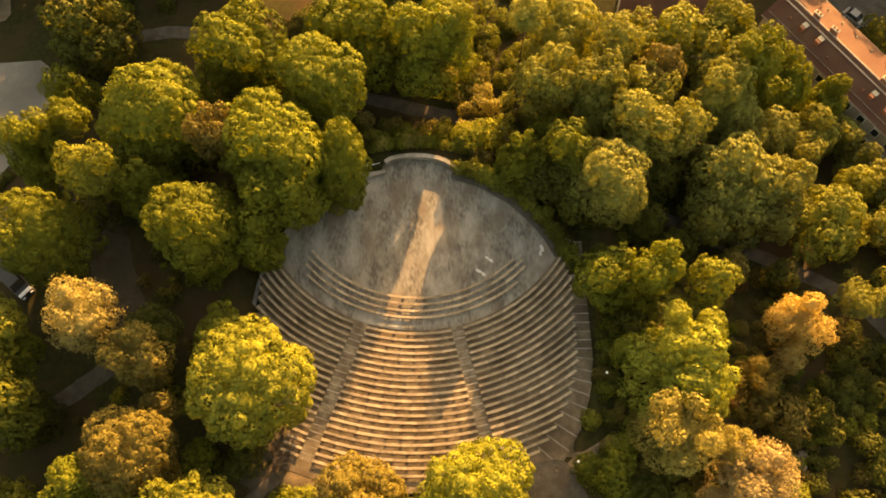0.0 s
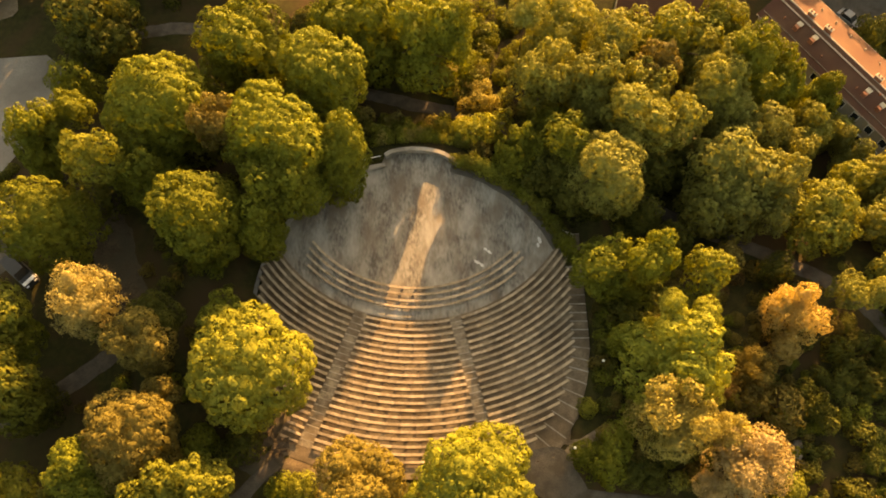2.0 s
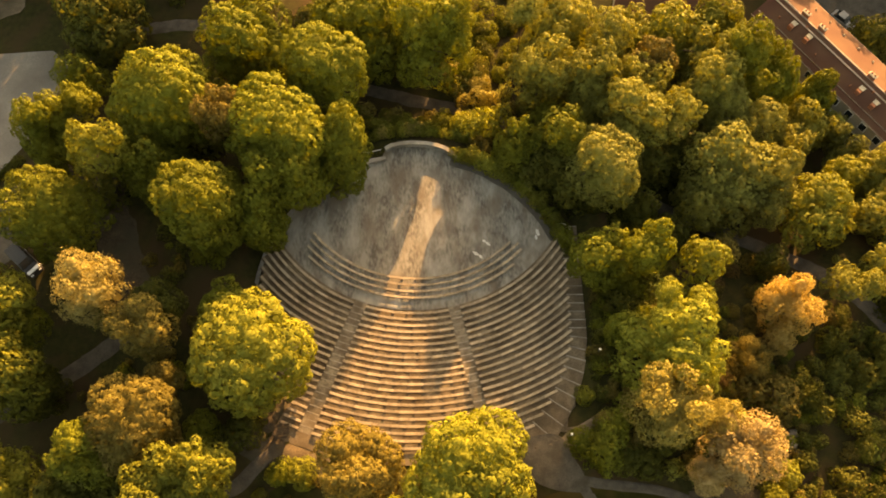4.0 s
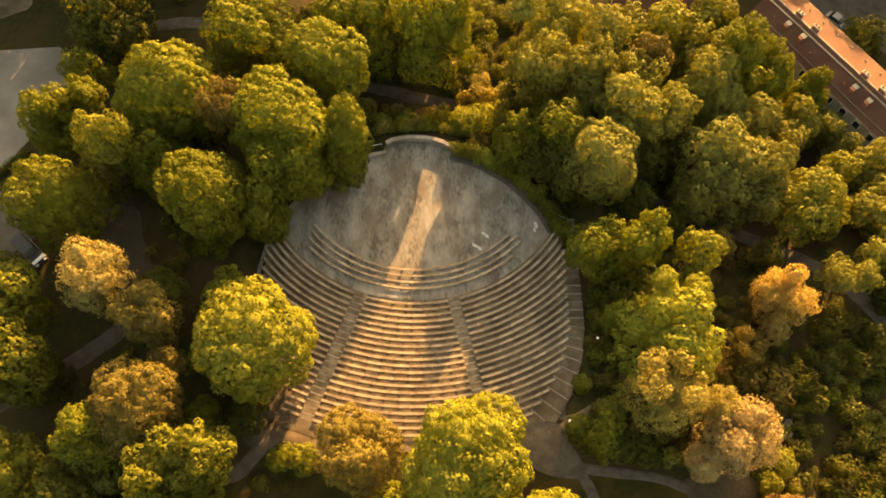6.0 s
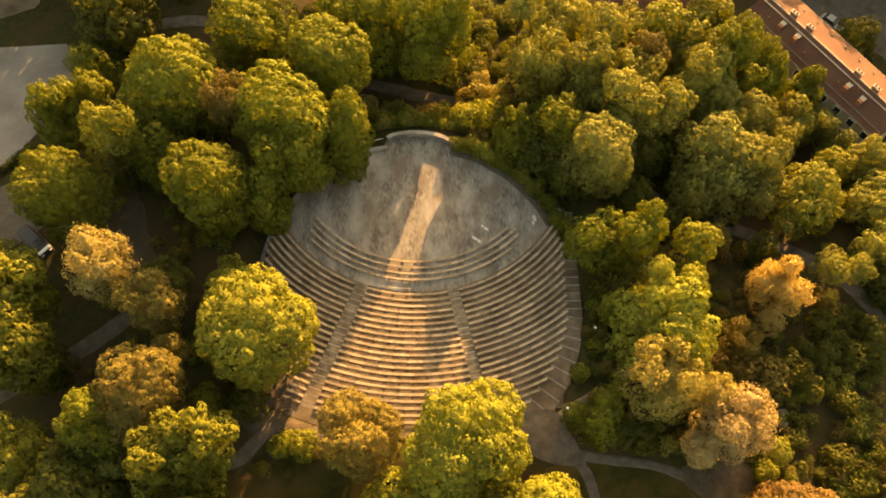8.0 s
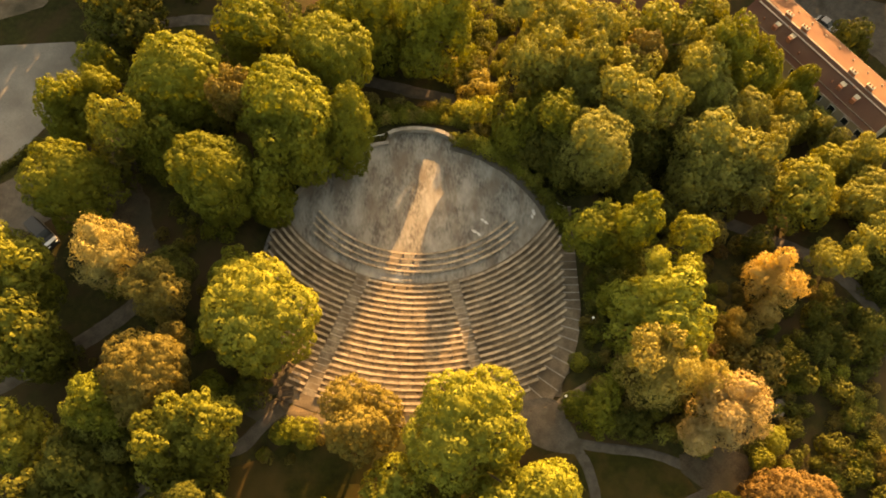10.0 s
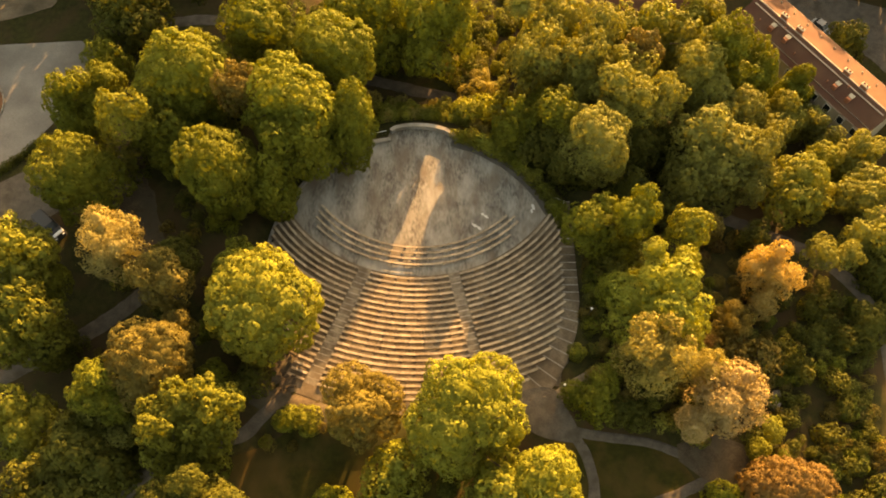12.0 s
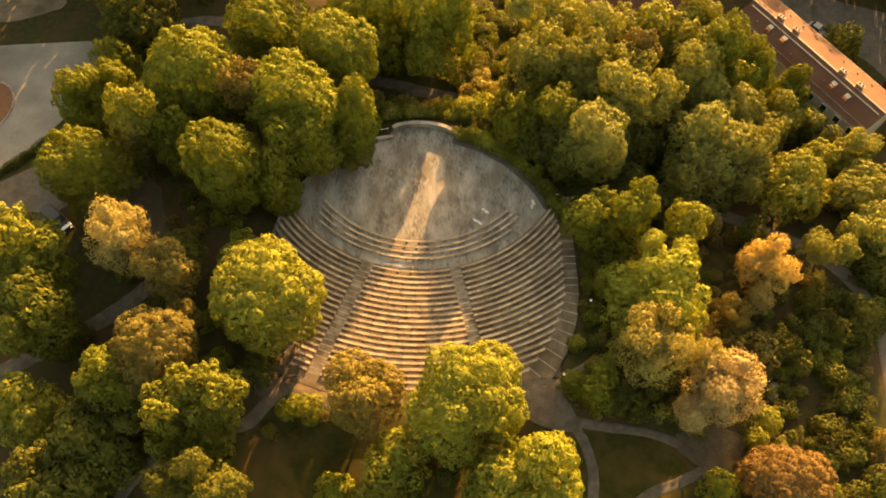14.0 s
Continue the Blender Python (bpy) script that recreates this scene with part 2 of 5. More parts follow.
def theatre_gap(x, y):
    """How far a point lies outside the theatre (negative inside), and the theatre's level there."""
    r = math.hypot(x - AX, y - AY)
    seats = max(r - 41.4, abs(x - AX) - 22.0, y - 36.0)
    if y < 16:
        seats = max(seats, (x - AX) - 21.9 + (16 - y) * 0.30)
    stage = math.hypot(x - STAGE_X, y - STAGE_Y) - STAGE_R - 0.3
    apse = max(abs(x + 3.6) - 5.0, 38 - y, y - 45.2)
    level = max(0.0, (r - R_MAIN) / PITCH * RISE) if y < 36 else 0.0
    return min(seats, stage, apse), level


def r_in(x, y):
    return math.hypot(x - AX, y - AY)


def ground_z(x, y):
    top = low = 0.0
    for a, b, c in SPOTS:
        w = 1.0 / ((x - a) ** 2 + (y - b) ** 2 + 9.0) ** 1.6
        top, low = top + w * c, low + w
    z = top / low
    z += 0.35 * noise.noise(Vector((x * 0.09, y * 0.09, 3.0)))
    d, level = theatre_gap(x, y)
    if d <= 0:
        if r_in(x, y) > 31 and x - AX > 0.36 * (AY - y):
            return level - 0.95
        return level - (0.14 if abs(x - AX) < 18.5 and r_in(x, y) < 40.5 else 0.5)
    k = smooth(0.0, 7.0, d)
    return level * (1 - k) + z * k - 0.06 * (1 - k)


def lines(lo, hi, step, far):
    inner = [lo + step * i for i in range(int((hi - lo) / step) + 1)]
    out, gap, v = [], step, 0.0
    while v < far:
        gap *= 1.35
        v += gap
        out.append(v)
    return [lo - v for v in reversed(out)] + inner + [inner[-1] + v for v in out]


xs, ys = lines(-85, 85, 1.0, 2500), lines(-40, 95, 1.0, 2500)
verts = [(x, y, ground_z(x, y)) for y in ys for x in xs]
w = len(xs)
faces = [(j * w + i, j * w + i + 1, (j + 1) * w + i + 1, (j + 1) * w + i) for j in range(len(ys) - 1) for i in range(w - 1)]
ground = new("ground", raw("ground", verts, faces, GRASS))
tagged(ground, "dry grass and leaf litter, darkened in colour for the shade of the park trees", "ground", kind="structure")
for p in ground.data.polygons:
    p.use_smooth = True


PATH_POINTS = []


def ribbon(name, points, width, mat, label, category="path", lift=0.07, kind="structure"):
    """A path draped on the terrain along a smoothed line, with an uneven edge."""
    pts = [Vector((x, y, 0)) for x, y in points]
    for _ in range(3):
        pts = [pts[0]] + [p for a, b in zip(pts, pts[1:]) for p in (a.lerp(b, 0.25), a.lerp(b, 0.75))] + [pts[-1]]
    line = [pts[0]]
    for p in pts[1:]:
        if (p - line[-1]).length > 0.7:
            line.append(p)
    PATH_POINTS.extend((p.x, p.y) for p in line)
    vs, fs, n = [], [], 6
    for i, p in enumerate(line):
        d = (line[min(i + 1, len(line) - 1)] - line[max(i - 1, 0)]).normalized()
        side = Vector((-d.y, d.x, 0))
        for j in range(n + 1):
            s = (j / n - 0.5) * width * (1 + 0.3 * noise.noise(p * 0.45 + Vector((j // 3, 0, 7))) + 0.15 * noise.noise(p * 1.6 + Vector((j // 3, 0, 2))))
            q = p + side * s
            vs.append((q.x, q.y, ground_z(q.x, q.y) + (lift if 0 < j < n else -0.1)))
    for i in range(len(line) - 1):
        for j in range(n):
            a = i * (n + 1) + j
            fs.append((a, a + 1, a + n + 2, a + n + 1))
    ob = new(name, raw(name, vs, fs, mat))
    for p in ob.data.polygons:
        p.use_smooth = True
    return tagged(ob, label, category, kind=kind)


def sheet(name, outline, mat, label, category, lift=0.08, z=None, step=1.2):
    """A flat-lying area: a grid of cells inside an outline, draped on the terrain or at one level."""
    def inside(x, y):
        hit = False
        for (x0, y0), (x1, y1) in zip(outline, outline[1:] + outline[:1]):
            if (y0 > y) != (y1 > y) and x < (x1 - x0) * (y - y0) / (y1 - y0) + x0:
                hit = not hit
        return hit
    bm = bmesh.new()
    vs = [bm.verts.new((x, y, 0)) for x, y in outline]
    f = bm.faces.new(vs)
    bmesh.ops.triangulate(bm, faces=[f])
    x0, x1 = min(p[0] for p in outline), max(p[0] for p in outline)
    y0, y1 = min(p[1] for p in outline), max(p[1] for p in outline)
    for axis, lo, hi in ((0, x0, x1), (1, y0, y1)):
        v = lo + step
        while v < hi:
            co, no = [0, 0, 0], [0, 0, 0]
            co[axis], no[axis] = v, 1
            bmesh.ops.bisect_plane(bm, geom=bm.verts[:] + bm.edges[:] + bm.faces[:], plane_co=co, plane_no=no)
            v += step
    for v in bm.verts:
        v.co.z = (ground_z(v.co.x, v.co.y) + lift) if z is None else z
    me = mesh_of(bm, name)
    me.materials.append(mat)
    ob = new(name, me)
    if me.polygons and me.polygons[0].normal.z < 0:
        me.flip_normals()
    return tagged(ob, label, category, kind="structure")


ribbon("path_behind_stage", [(-52, 62), (-45, 63.5), (-37, 65), (-26, 61), (-14, 56.6), (-8.3, 55.2), (-2.7, 54.1), (2, 53.1), (8.3, 51), (17, 46), (25.8, 40.4), (32.5, 36.2), (40, 32.9), (48.7, 29), (55, 23), (58, 19), (59.6, 13), (58.5, 4), (57, -15)], 2.5, GRAVEL,
       "grey gravel path curving through the trees behind the stage")
ribbon("path_west", [(-64, 0), (-57, 5.0), (-50.8, 9.2), (-42.3, 15), (-37, 18.3)], 2.8, GRAVEL,
       "grey gravel path between trees and rough grass")
ribbon("track_west", [(-38, 20), (-41, 26), (-43.8, 32), (-46, 38), (-50, 43)], 6.5, DIRT, "trodden earth track under the trees")
ribbon("path_south_west", [(-39.5, -18), (-38.3, -9.5), (-35, -6.0), (-29, -3.2), (-23.9, -2.0), (-22.1, -0.5), (-20.2, 1.5), (-18.5, 2.8)], 2.0, GRAVEL, "narrow gravel path leading up to the seat rows")
ribbon("path_south_east", [(11.5, 4.2), (13, 2.2), (15, 0.2), (17.5, -2.0), (18.7, -6), (18.2, -10), (17.5, -20)], 1.7, GRAVEL, "gravel path leaving the end of the long stair")
ribbon("path_cross", [(16, -0.5), (21, -1.0), (25.8, -1.3), (30, -3.0), (33, -4.6)], 1.5, GRAVEL, "narrow gravel path crossing the lawn to a bare clearing")
ribbon("path_lawn", [(34, -4.8), (29, -7.2), (24, -9), (19, -13)], 1.7, GRAVEL, "narrow gravel path along the edge of the lawn")
sheet("clearing", [(29, -1.5), (34, -0.2), (37.5, -1.4), (38, -5), (35, -7.5), (31.5, -5.4), (29, -3.5)], DIRT, "trodden bare earth clearing beside the path", "ground")
sheet("lawn_west", [(-27, -5), (-20, -2.6), (-16, 0.2), (-11, -1.2), (-8, -3.4), (8.4, -4.1), (5.9, -32), (-34, -32)], LAWN, "rough lawn between the paths, its shade put into the colour", "lawn", lift=0.03)
sheet("lawn_east", [(12, -2.2), (15.5, -1.2), (21, -0.6), (28, -1.6), (31, -6), (32, -32), (6, -32), (8.5, -4)], LAWN, "rough lawn between the paths, its shade put into the colour", "lawn", lift=0.03)
sheet("plaza", [(-84, 57.6), (-71, 58.2), (-57.1, 59.4), (-54, 57), (-54.6, 50), (-56.4, 45.5), (-58.6, 42.4), (-61, 38.6), (-65, 34), (-84, 24)], PALE_GRAVEL,
      "pale gravel square at the edge of the park", "square", lift=0.1)
sheet("road_east", [(58, 84), (66, 78), (71, 74.5), (76, 69), (80, 62), (88, 64), (92, 74), (84, 80), (74, 84), (66, 90)], GRAVEL, "grey road behind the apartment building", "road", lift=0.08)
sheet("sand_patch", [(-76 + (13 + 1.6 * noise.noise(Vector((i * 0.9, 2, 0)))) * math.cos(i * math.tau / 36), 68 + (5.2 + 1.6 * noise.noise(Vector((i * 0.9, 7, 0)))) * math.sin(i * math.tau / 36)) for i in range(36)], SAND, "sunlit sandy patch beyond the gravel square", "ground", lift=0.08)
sheet("road_west", [(-59, 36), (-56, 39), (-53, 33), (-51.5, 29.5), (-55.5, 26), (-60, 22), (-70, 22), (-66, 31)], GRAVEL, "grey access road beside the gravel square", "road", lift=0.06)

# ---- stage ----
outline = []
for i in range(0, 181, 4):
    a = radians(i)
    x, y = STAGE_X + STAGE_R * math.cos(a), STAGE_Y + STAGE_R * math.sin(a)
    if -8.3 < x < 2.3:
        continue
    outline.append((x, y))
right = [p for p in outline if p[0] > 0]
left = [p for p in outline if p[0] < 0]
apse = [(2.2, 42.1), (1.3, 42.95), (0.4, 43.55), (-0.7, 43.95), (-2.2, 44.25), (-4.1, 44.35), (-5.9, 44.15), (-7.2, 43.8), (-7.9, 43.3)]
floor_line = right + apse + left + [(-24, 20.5), (17.2, 20.5)]
bm = bmesh.new()
f = bm.faces.new([bm.verts.new((x, y, 0.0)) for x, y in floor_line])
bmesh.ops.triangulate(bm, faces=[f])
stage = part("stage_floor", bm, ASPHALT, None)
if stage.data.polygons[0].normal.z < 0:
    stage.data.flip_normals()
tagged(stage, "stained grey asphalt stage floor of the open-air theatre", "stage floor", kind="structure")


def wall_along(name, line, thick, height, mat, cope, label):
    """A low wall along a line with a slightly wider coping; the line is its inner face, the wall stands to its right."""
    top = new(name)
    tagged(top, label, "wall", kind="structure")
    for nm, out0, out1, z0, z1, m in (("body", 0.0, thick, -1.6, height - 0.12, mat), ("coping", -0.05, thick + 0.05, height - 0.12, height, cope)):
        bm = bmesh.new()
        prev = None
        for i, (x, y) in enumerate(line):
            a, b = Vector(line[max(i - 1, 0)]), Vector(line[min(i + 1, len(line) - 1)])
            d = (b - a).normalized()
            s = Vector((d.y, -d.x))
            p, q = Vector((x, y)) + s * out0, Vector((x, y)) + s * out1
            ring = [bm.verts.new((p.x, p.y, z0)), bm.verts.new((q.x, q.y, z0)), bm.verts.new((q.x, q.y, z1)), bm.verts.new((p.x, p.y, z1))]
            if prev:
                for j in range(4):
                    bm.faces.new((prev[j], prev[(j + 1) % 4], ring[(j + 1) % 4], ring[j]))
            else:
                bm.faces.new(ring[::-1])
            prev = ring
        bm.faces.new(prev)
        bmesh.ops.recalc_face_normals(bm, faces=bm.faces[:])
        part(nm, bm, m, top)
    return top


wall_along("stage_wall_apse", apse[::-1], 0.45, 0.95, WALL, CONCRETE, "curved grey concrete wall with a pale coping at the back of the stage")
# body and coping take the shade strip's dark colour, to merge with it
wall_along("stage_wall_east", right[::-1], 0.4, 0.28, SHADED_EDGE, SHADED_EDGE, "low dark concrete wall along the curved stage edge below shrubs")
wall_along("stage_wall_west", left[::-1], 0.4, 0.45, WALL, WALL, "low grey concrete wall along the curved stage edge")

# ---- terraces ----
def sector(r0, r1, a0, a1, z_top, z_low, step=1.5):
    """A curved slab: top, front riser and back."""
    n = max(2, int(abs(a1 - a0) / step))
    vs, fs = [], []
    for i in range(n + 1):
        a = a0 + (a1 - a0) * i / n
        for r, z in ((r0, z_low), (r0, z_top), (r1, z_top), (r1, z_low)):
            vs.append(polar(r, a, z))
    for i in range(n):
        b = i * 4
        for j in range(3):
            fs.append((b + j, b + j + 4, b + j + 5, b + j + 1))
    fs += [(0, 1, 2, 3), (n * 4 + 3, n * 4 + 2, n * 4 + 1, n * 4)]
    return [tuple(v) for v in vs], fs


terraces = thing("seating_terraces", "worn stepped earth and concrete terraces of the seating", "terrace", kind="structure")
for k in range(ROW_COUNT + 1):
    r = radius(k) - 0.5
    far = PITCH if k < ROW_COUNT else 1.5
    kk = min(k, ROW_COUNT - 1)
    vs, fs = sector(r, r + far, end_left(kk) - 0.4, end_right(kk), RISE * k + 0.012, RISE * k - 0.5)
    part("terrace", raw("terrace", vs, fs, TERRACE), None, terraces)
vs, fs = sector(16.9, radius(0) - 0.49, -61, 60, -0.006, -0.3)
part("walkway", raw("walkway", vs, fs, ASPHALT), None, terraces)

# ---- benches ----
plank_me = mesh_of(boxed(-0.5, -0.16, -0.07, 0.5, 0.16, 0.0, bevel=0.012), "plank")
plank_me.materials.append(WOOD)
support_me = mesh_of(boxed(-0.14, -0.14, 0.0, 0.14, 0.14, 1.0, bevel=0.02), "support")
support_me.materials.append(CONCRETE)


def bench(r, a0, a1, floor, label, group, seed):
    """A curved row of straight planks on concrete blocks."""
    rnd = random.Random(seed)
    mid = polar(r, (a0 + a1) / 2, floor)
    top = thing("bench", label, "bench", group, place=Matrix.Translation(mid))
    length = radians(a1 - a0) * r
    n = max(1, round(length / 1.75))
    h = 0.4
    for i in range(n):
        a = a0 + (a1 - a0) * (i + 0.5) / n
        p = polar(r, a, floor + h + rnd.uniform(-0.008, 0.008)) - mid
        ob = new("plank", plank_me)
        ob.parent = top
        ob.matrix_basis = Matrix.LocRotScale(p, Euler((0, rnd.uniform(-0.006, 0.006), radians(a))), (length / n - rnd.uniform(0.02, 0.06), rnd.uniform(0.94, 1.06), 1))
    for i in range(n + 1):
        a = a0 + (a1 - a0) * (i + (0.12 if i == 0 else -0.12 if i == n else 0)) / n
        ob = new("support", support_me)
        ob.parent = top
        ob.matrix_basis = Matrix.LocRotScale(polar(r, a, floor) - mid, Euler((0, 0, radians(a))), (1, 1, h - 0.06))
    return top


for j, (lo, hi) in enumerate(((-50.5, 45.5), (-49, 47.5), (-47.5, 46.5), (-44, 40))):
    bench(R_FRONT + PITCH * j, lo, hi, 0.0, "long curved bench of weathered planks on blocks beside the stage", "front benches", 900 + j)
for k in range(ROW_COUNT):
    r = radius(k)
    cuts = []
    for a, width in AISLES:
        half = math.degrees(width / 2 / r)
        cuts += [a - half, a + half]
    stops = [end_left(k), *cuts, end_right(k) - 0.1]
    for j in (0, 2, 4):
        bench(r, stops[j], stops[j + 1], RISE * k,
              "curved bench of weathered grey-brown planks on concrete blocks", "benches of the seating", k * 10 + j)

# ---- stairs in the seating ----
for a, width in AISLES:
    stair = thing("aisle_stair", "worn concrete steps between the bench blocks", "stairs", "aisle stairs", kind="structure")
    for k in range(ROW_COUNT):
        r = radius(k) - 0.5
        half = math.degrees(width / 2 / r)
        vs, fs = sector(r - 0.04, r + PITCH - 0.06, a - half, a + half, RISE * k + 0.03, RISE * k - 0.2)
        part("step", raw("step", vs, fs, AISLE), None, stair)
        vs, fs = sector(r - 0.05, r + 0.07, a - half, a + half, RISE * k + 0.04, RISE * k - 0.1)
        part("step_edge", raw("step_edge", vs, fs, CONCRETE), None, stair, "pale concrete step edge")

stair = thing("side_stair", "long shallow stair with pale step edges along the end of the rows", "stairs", kind="structure")
inner = [polar(radius(k) - 0.5, end_right(k)) for k in range(ROW_COUNT + 1)]
outer = []
for k in range(ROW_COUNT + 1):
    a, b = inner[max(k - 1, 0)], inner[min(k + 1, ROW_COUNT)]
    d = (b - a).normalized()
    outer.append(inner[k] + Vector((-d.y, d.x, 0)) * (2.15 + 0.14 * max(0, k - 12)))
for k in range(ROW_COUNT):
    z = RISE * k + 0.01
    p, q, r_, s = inner[k], outer[k], outer[k + 1], inner[k + 1]
    vs = [(v.x, v.y, h) for h in (z - 0.5, z) for v in (p, q, r_, s)]
    part("step", raw("step", vs, [(4, 5, 6, 7), (0, 1, 5, 4), (1, 2, 6, 5), (2, 3, 7, 6), (3, 0, 4, 7)], TERRACE), None, stair)
    back = (s - p).normalized() * 0.14
    vs = [(v.x, v.y, h) for h in (z - 0.12, z + 0.02) for v in (p, q, q + back, p + back)]
    part("step_edge", raw("step_edge", vs, [(4, 5, 6, 7), (0, 1, 5, 4), (1, 2, 6, 5), (2, 3, 7, 6), (3, 0, 4, 7)], CONCRETE), None, stair, "pale concrete step edge")


def apron(name, r0, r1, a0, a1, mat, label, category, drop=0.0, top=3.17):
    """Trodden ground that follows the fall of the seating and runs out into the terrain."""
    nr, na = int((r1 - r0) / 0.45) + 1, int((a1 - a0) / 0.7) + 1
    vs, fs = [], []
    for i in range(nr + 1):
        for j in range(na + 1):
            rim = i in (0, nr) or j in (0, na)
            k = 0.35 * noise.noise(Vector((i * 0.7, j * 0.7, 4.0))) if rim else 0.0
            p = polar(r0 + (r1 - r0) * i / nr + k, a0 + (a1 - a0) * j / na + k)
            r = r_in(p.x, p.y)
            z = max(min(top, RISE * (r - R_MAIN) / PITCH) - drop, ground_z(p.x, p.y) + 0.05 if r > 41.0 else -9) - (0.12 if rim else 0.0)
            vs.append((p.x, p.y, z))
    for i in range(nr):
        for j in range(na):
            b = i * (na + 1) + j
            fs.append((b, b + 1, b + na + 2, b + na + 1))
    me = raw(name, vs, fs, mat)
    if me.polygons[0].normal.z < 0:
        me.flip_normals()
    me.polygons.foreach_set("use_smooth", [True] * len(me.polygons))
    return tagged(new(name, me), label, category, kind="structure")


apron("landing_west", 40.75, 44.6, -29, -12.5, DIRT, "trodden bare earth landing at the head of the aisle stair", "landing")
apron("landing_rim", 36.3, 40.9, -28.5, -23.3, DIRT, "bare trodden earth beside the ends of the upper rows", "landing")
apron("stair_apron", 32.0, 43.5, 17.5, 33.5, TERRACE, "worn paved ground beside the long stair", "landing", drop=0.8)


# ---- houses ----
def tube_mesh(a, b, r):
    bm = bmesh.new()
    bmesh.ops.create_cone(bm, cap_ends=True, segments=10, radius1=r, radius2=r, depth=(Vector(b) - Vector(a)).length, matrix=Matrix.Translation((Vector(a) + Vector(b)) / 2))
    return bm


def house(name, x, y, z_ground, turn, length, width, eave, ridge, label, storeys, ridge_at=0.5, bays=10):
    """A long block: plastered walls with window openings, a pitched roof and eaves. x, y: the near corner; local x runs along the eave."""
    top = thing(name, label, "apartment building", kind="", place=pose(x, y, z_ground, 0, 0, turn))
    bm = bmesh.new()
    rx = width * ridge_at
    ring = [(0, 0), (length, 0), (length, width), (0, width)]
    lo = [bm.verts.new((a, b, -1)) for a, b in ring]
    hi = [bm.verts.new((a, b, eave)) for a, b in ring]
    g0, g1 = bm.verts.new((0, rx, ridge - 0.1)), bm.verts.new((length, rx, ridge - 0.1))
    bm.faces.new((lo[0], lo[1], hi[1], hi[0]))
    bm.faces.new((lo[1], lo[2], hi[2], g1, hi[1]))
    bm.faces.new((lo[2], lo[3], hi[3], hi[2]))
    bm.faces.new((lo[3], lo[0], hi[0], g0, hi[3]))
    part("wall", bm, PLASTER, top)
    o, th = 0.4, 0.18
    for nm, ya, za, yb, zb in (("roof", -o, eave - o * (ridge - eave) / rx, rx, ridge), ("roof", width + o, eave - o * (ridge - eave) / (width - rx), rx, ridge)):
        bm = bmesh.new()
        vs = [bm.verts.new((a, b, c + t)) for t in (0, th) for a, b, c in ((-o, ya, za), (length + o, ya, za), (length + o, yb, zb), (-o, yb, zb))]
        for f in ((4, 5, 6, 7), (3, 2, 1, 0), (0, 1, 5, 4), (1, 2, 6, 5), (2, 3, 7, 6), (3, 0, 4, 7)):
            bm.faces.new([vs[i] for i in f])
        bmesh.ops.recalc_face_normals(bm, faces=bm.faces[:])
        part(nm, bm, ROOF, top, "reddish brown tiled roof slope")
    part("gutter", boxed(-o, -o - 0.14, eave - o * (ridge - eave) / rx - 0.02, length + o, -o, eave - o * (ridge - eave) / rx + 0.12, bevel=0.03), ROOF_METAL, top)
    part("gutter", boxed(-o, width + o, eave - o * (ridge - eave) / (width - rx) - 0.02, length + o, width + o + 0.14, eave - o * (ridge - eave) / (width - rx) + 0.12, bevel=0.03), ROOF_METAL, top)
    part("ridge_cap", boxed(-o, rx - 0.16, ridge + 0.08, length + o, rx + 0.16, ridge + 0.24, bevel=0.05), ROOF_METAL, top)
    frame_me = mesh_of(boxed(-0.62, -0.06, -0.75, 0.62, 0.03, 0.75, bevel=0.02), "window_frame")
    frame_me.materials.append(WHITE)
    pane_me = mesh_of(boxed(-0.52, -0.075, -0.65, 0.52, -0.05, 0.65), "pane")
    pane_me.materials.append(GLASS)
    for s in range(storeys):
        for i in range(bays):
            win = new("window")
            win.parent = top
            win.matrix_basis = pose(length * (i + 0.5) / bays, -0.02, eave - 1.7 - 2.9 * s)
            for nm, me in (("frame", frame_me), ("pane", pane_me)):
                ob = new(nm, me)
                ob.parent = win
    return top, rx


def on_slope(rx, eave, ridge, y, width):
    return eave + (ridge - eave) * (y / rx if y <= rx else (width - y) / (width - rx))


BW, BE, BR, BL = 9.0, 9.4, 11.4, 28.2
block, rx = house("apartment_building", 49.66, 71.06, -14.6, -54.36, BL, BW, BE, BR, "long pale plastered apartment building with a red-brown pitched roof", 3, ridge_at=0.41)
for u, v in ((5.4, 4.1), (8.8, 4.2), (19.2, 3.9), (22.7, 4.0)):
    z = on_slope(rx, BE, BR, v, BW)
    ch = part("chimney", boxed(u - 0.6, v - 0.3, z - 0.6, u + 0.6, v + 0.3, z + 0.95, bevel=0.03), BRICK, block, "brick chimney with a pale cap")
    part("cap", boxed(u - 0.68, v - 0.38, z + 0.95, u + 0.68, v + 0.38, z + 1.07, bevel=0.03), PLASTER, ch, "pale chimney cap")
    for k in (-0.3, 0.3):
        part("flue", boxed(u + k - 0.12, v - 0.12, z + 1.07, u + k + 0.12, v + 0.12, z + 1.35, bevel=0.02), BRICK, ch)
for u, v in ((5.4, 1.9), (8.5, 2.0), (19.7, 1.8), (22.6, 1.7)):
    z = on_slope(rx, BE, BR, v, BW)
    do = part("dormer", boxed(u - 0.38, v - 0.7, z - 0.3, u + 0.38, v + 0.5, z + 0.65, bevel=0.03), BRICK, block, "small roof hatch with a pale lid")
    part("lid", boxed(u - 0.44, v - 0.2, z + 0.65, u + 0.44, v + 0.62, z + 0.73, bevel=0.02), PLASTER, do, "pale metal lid")
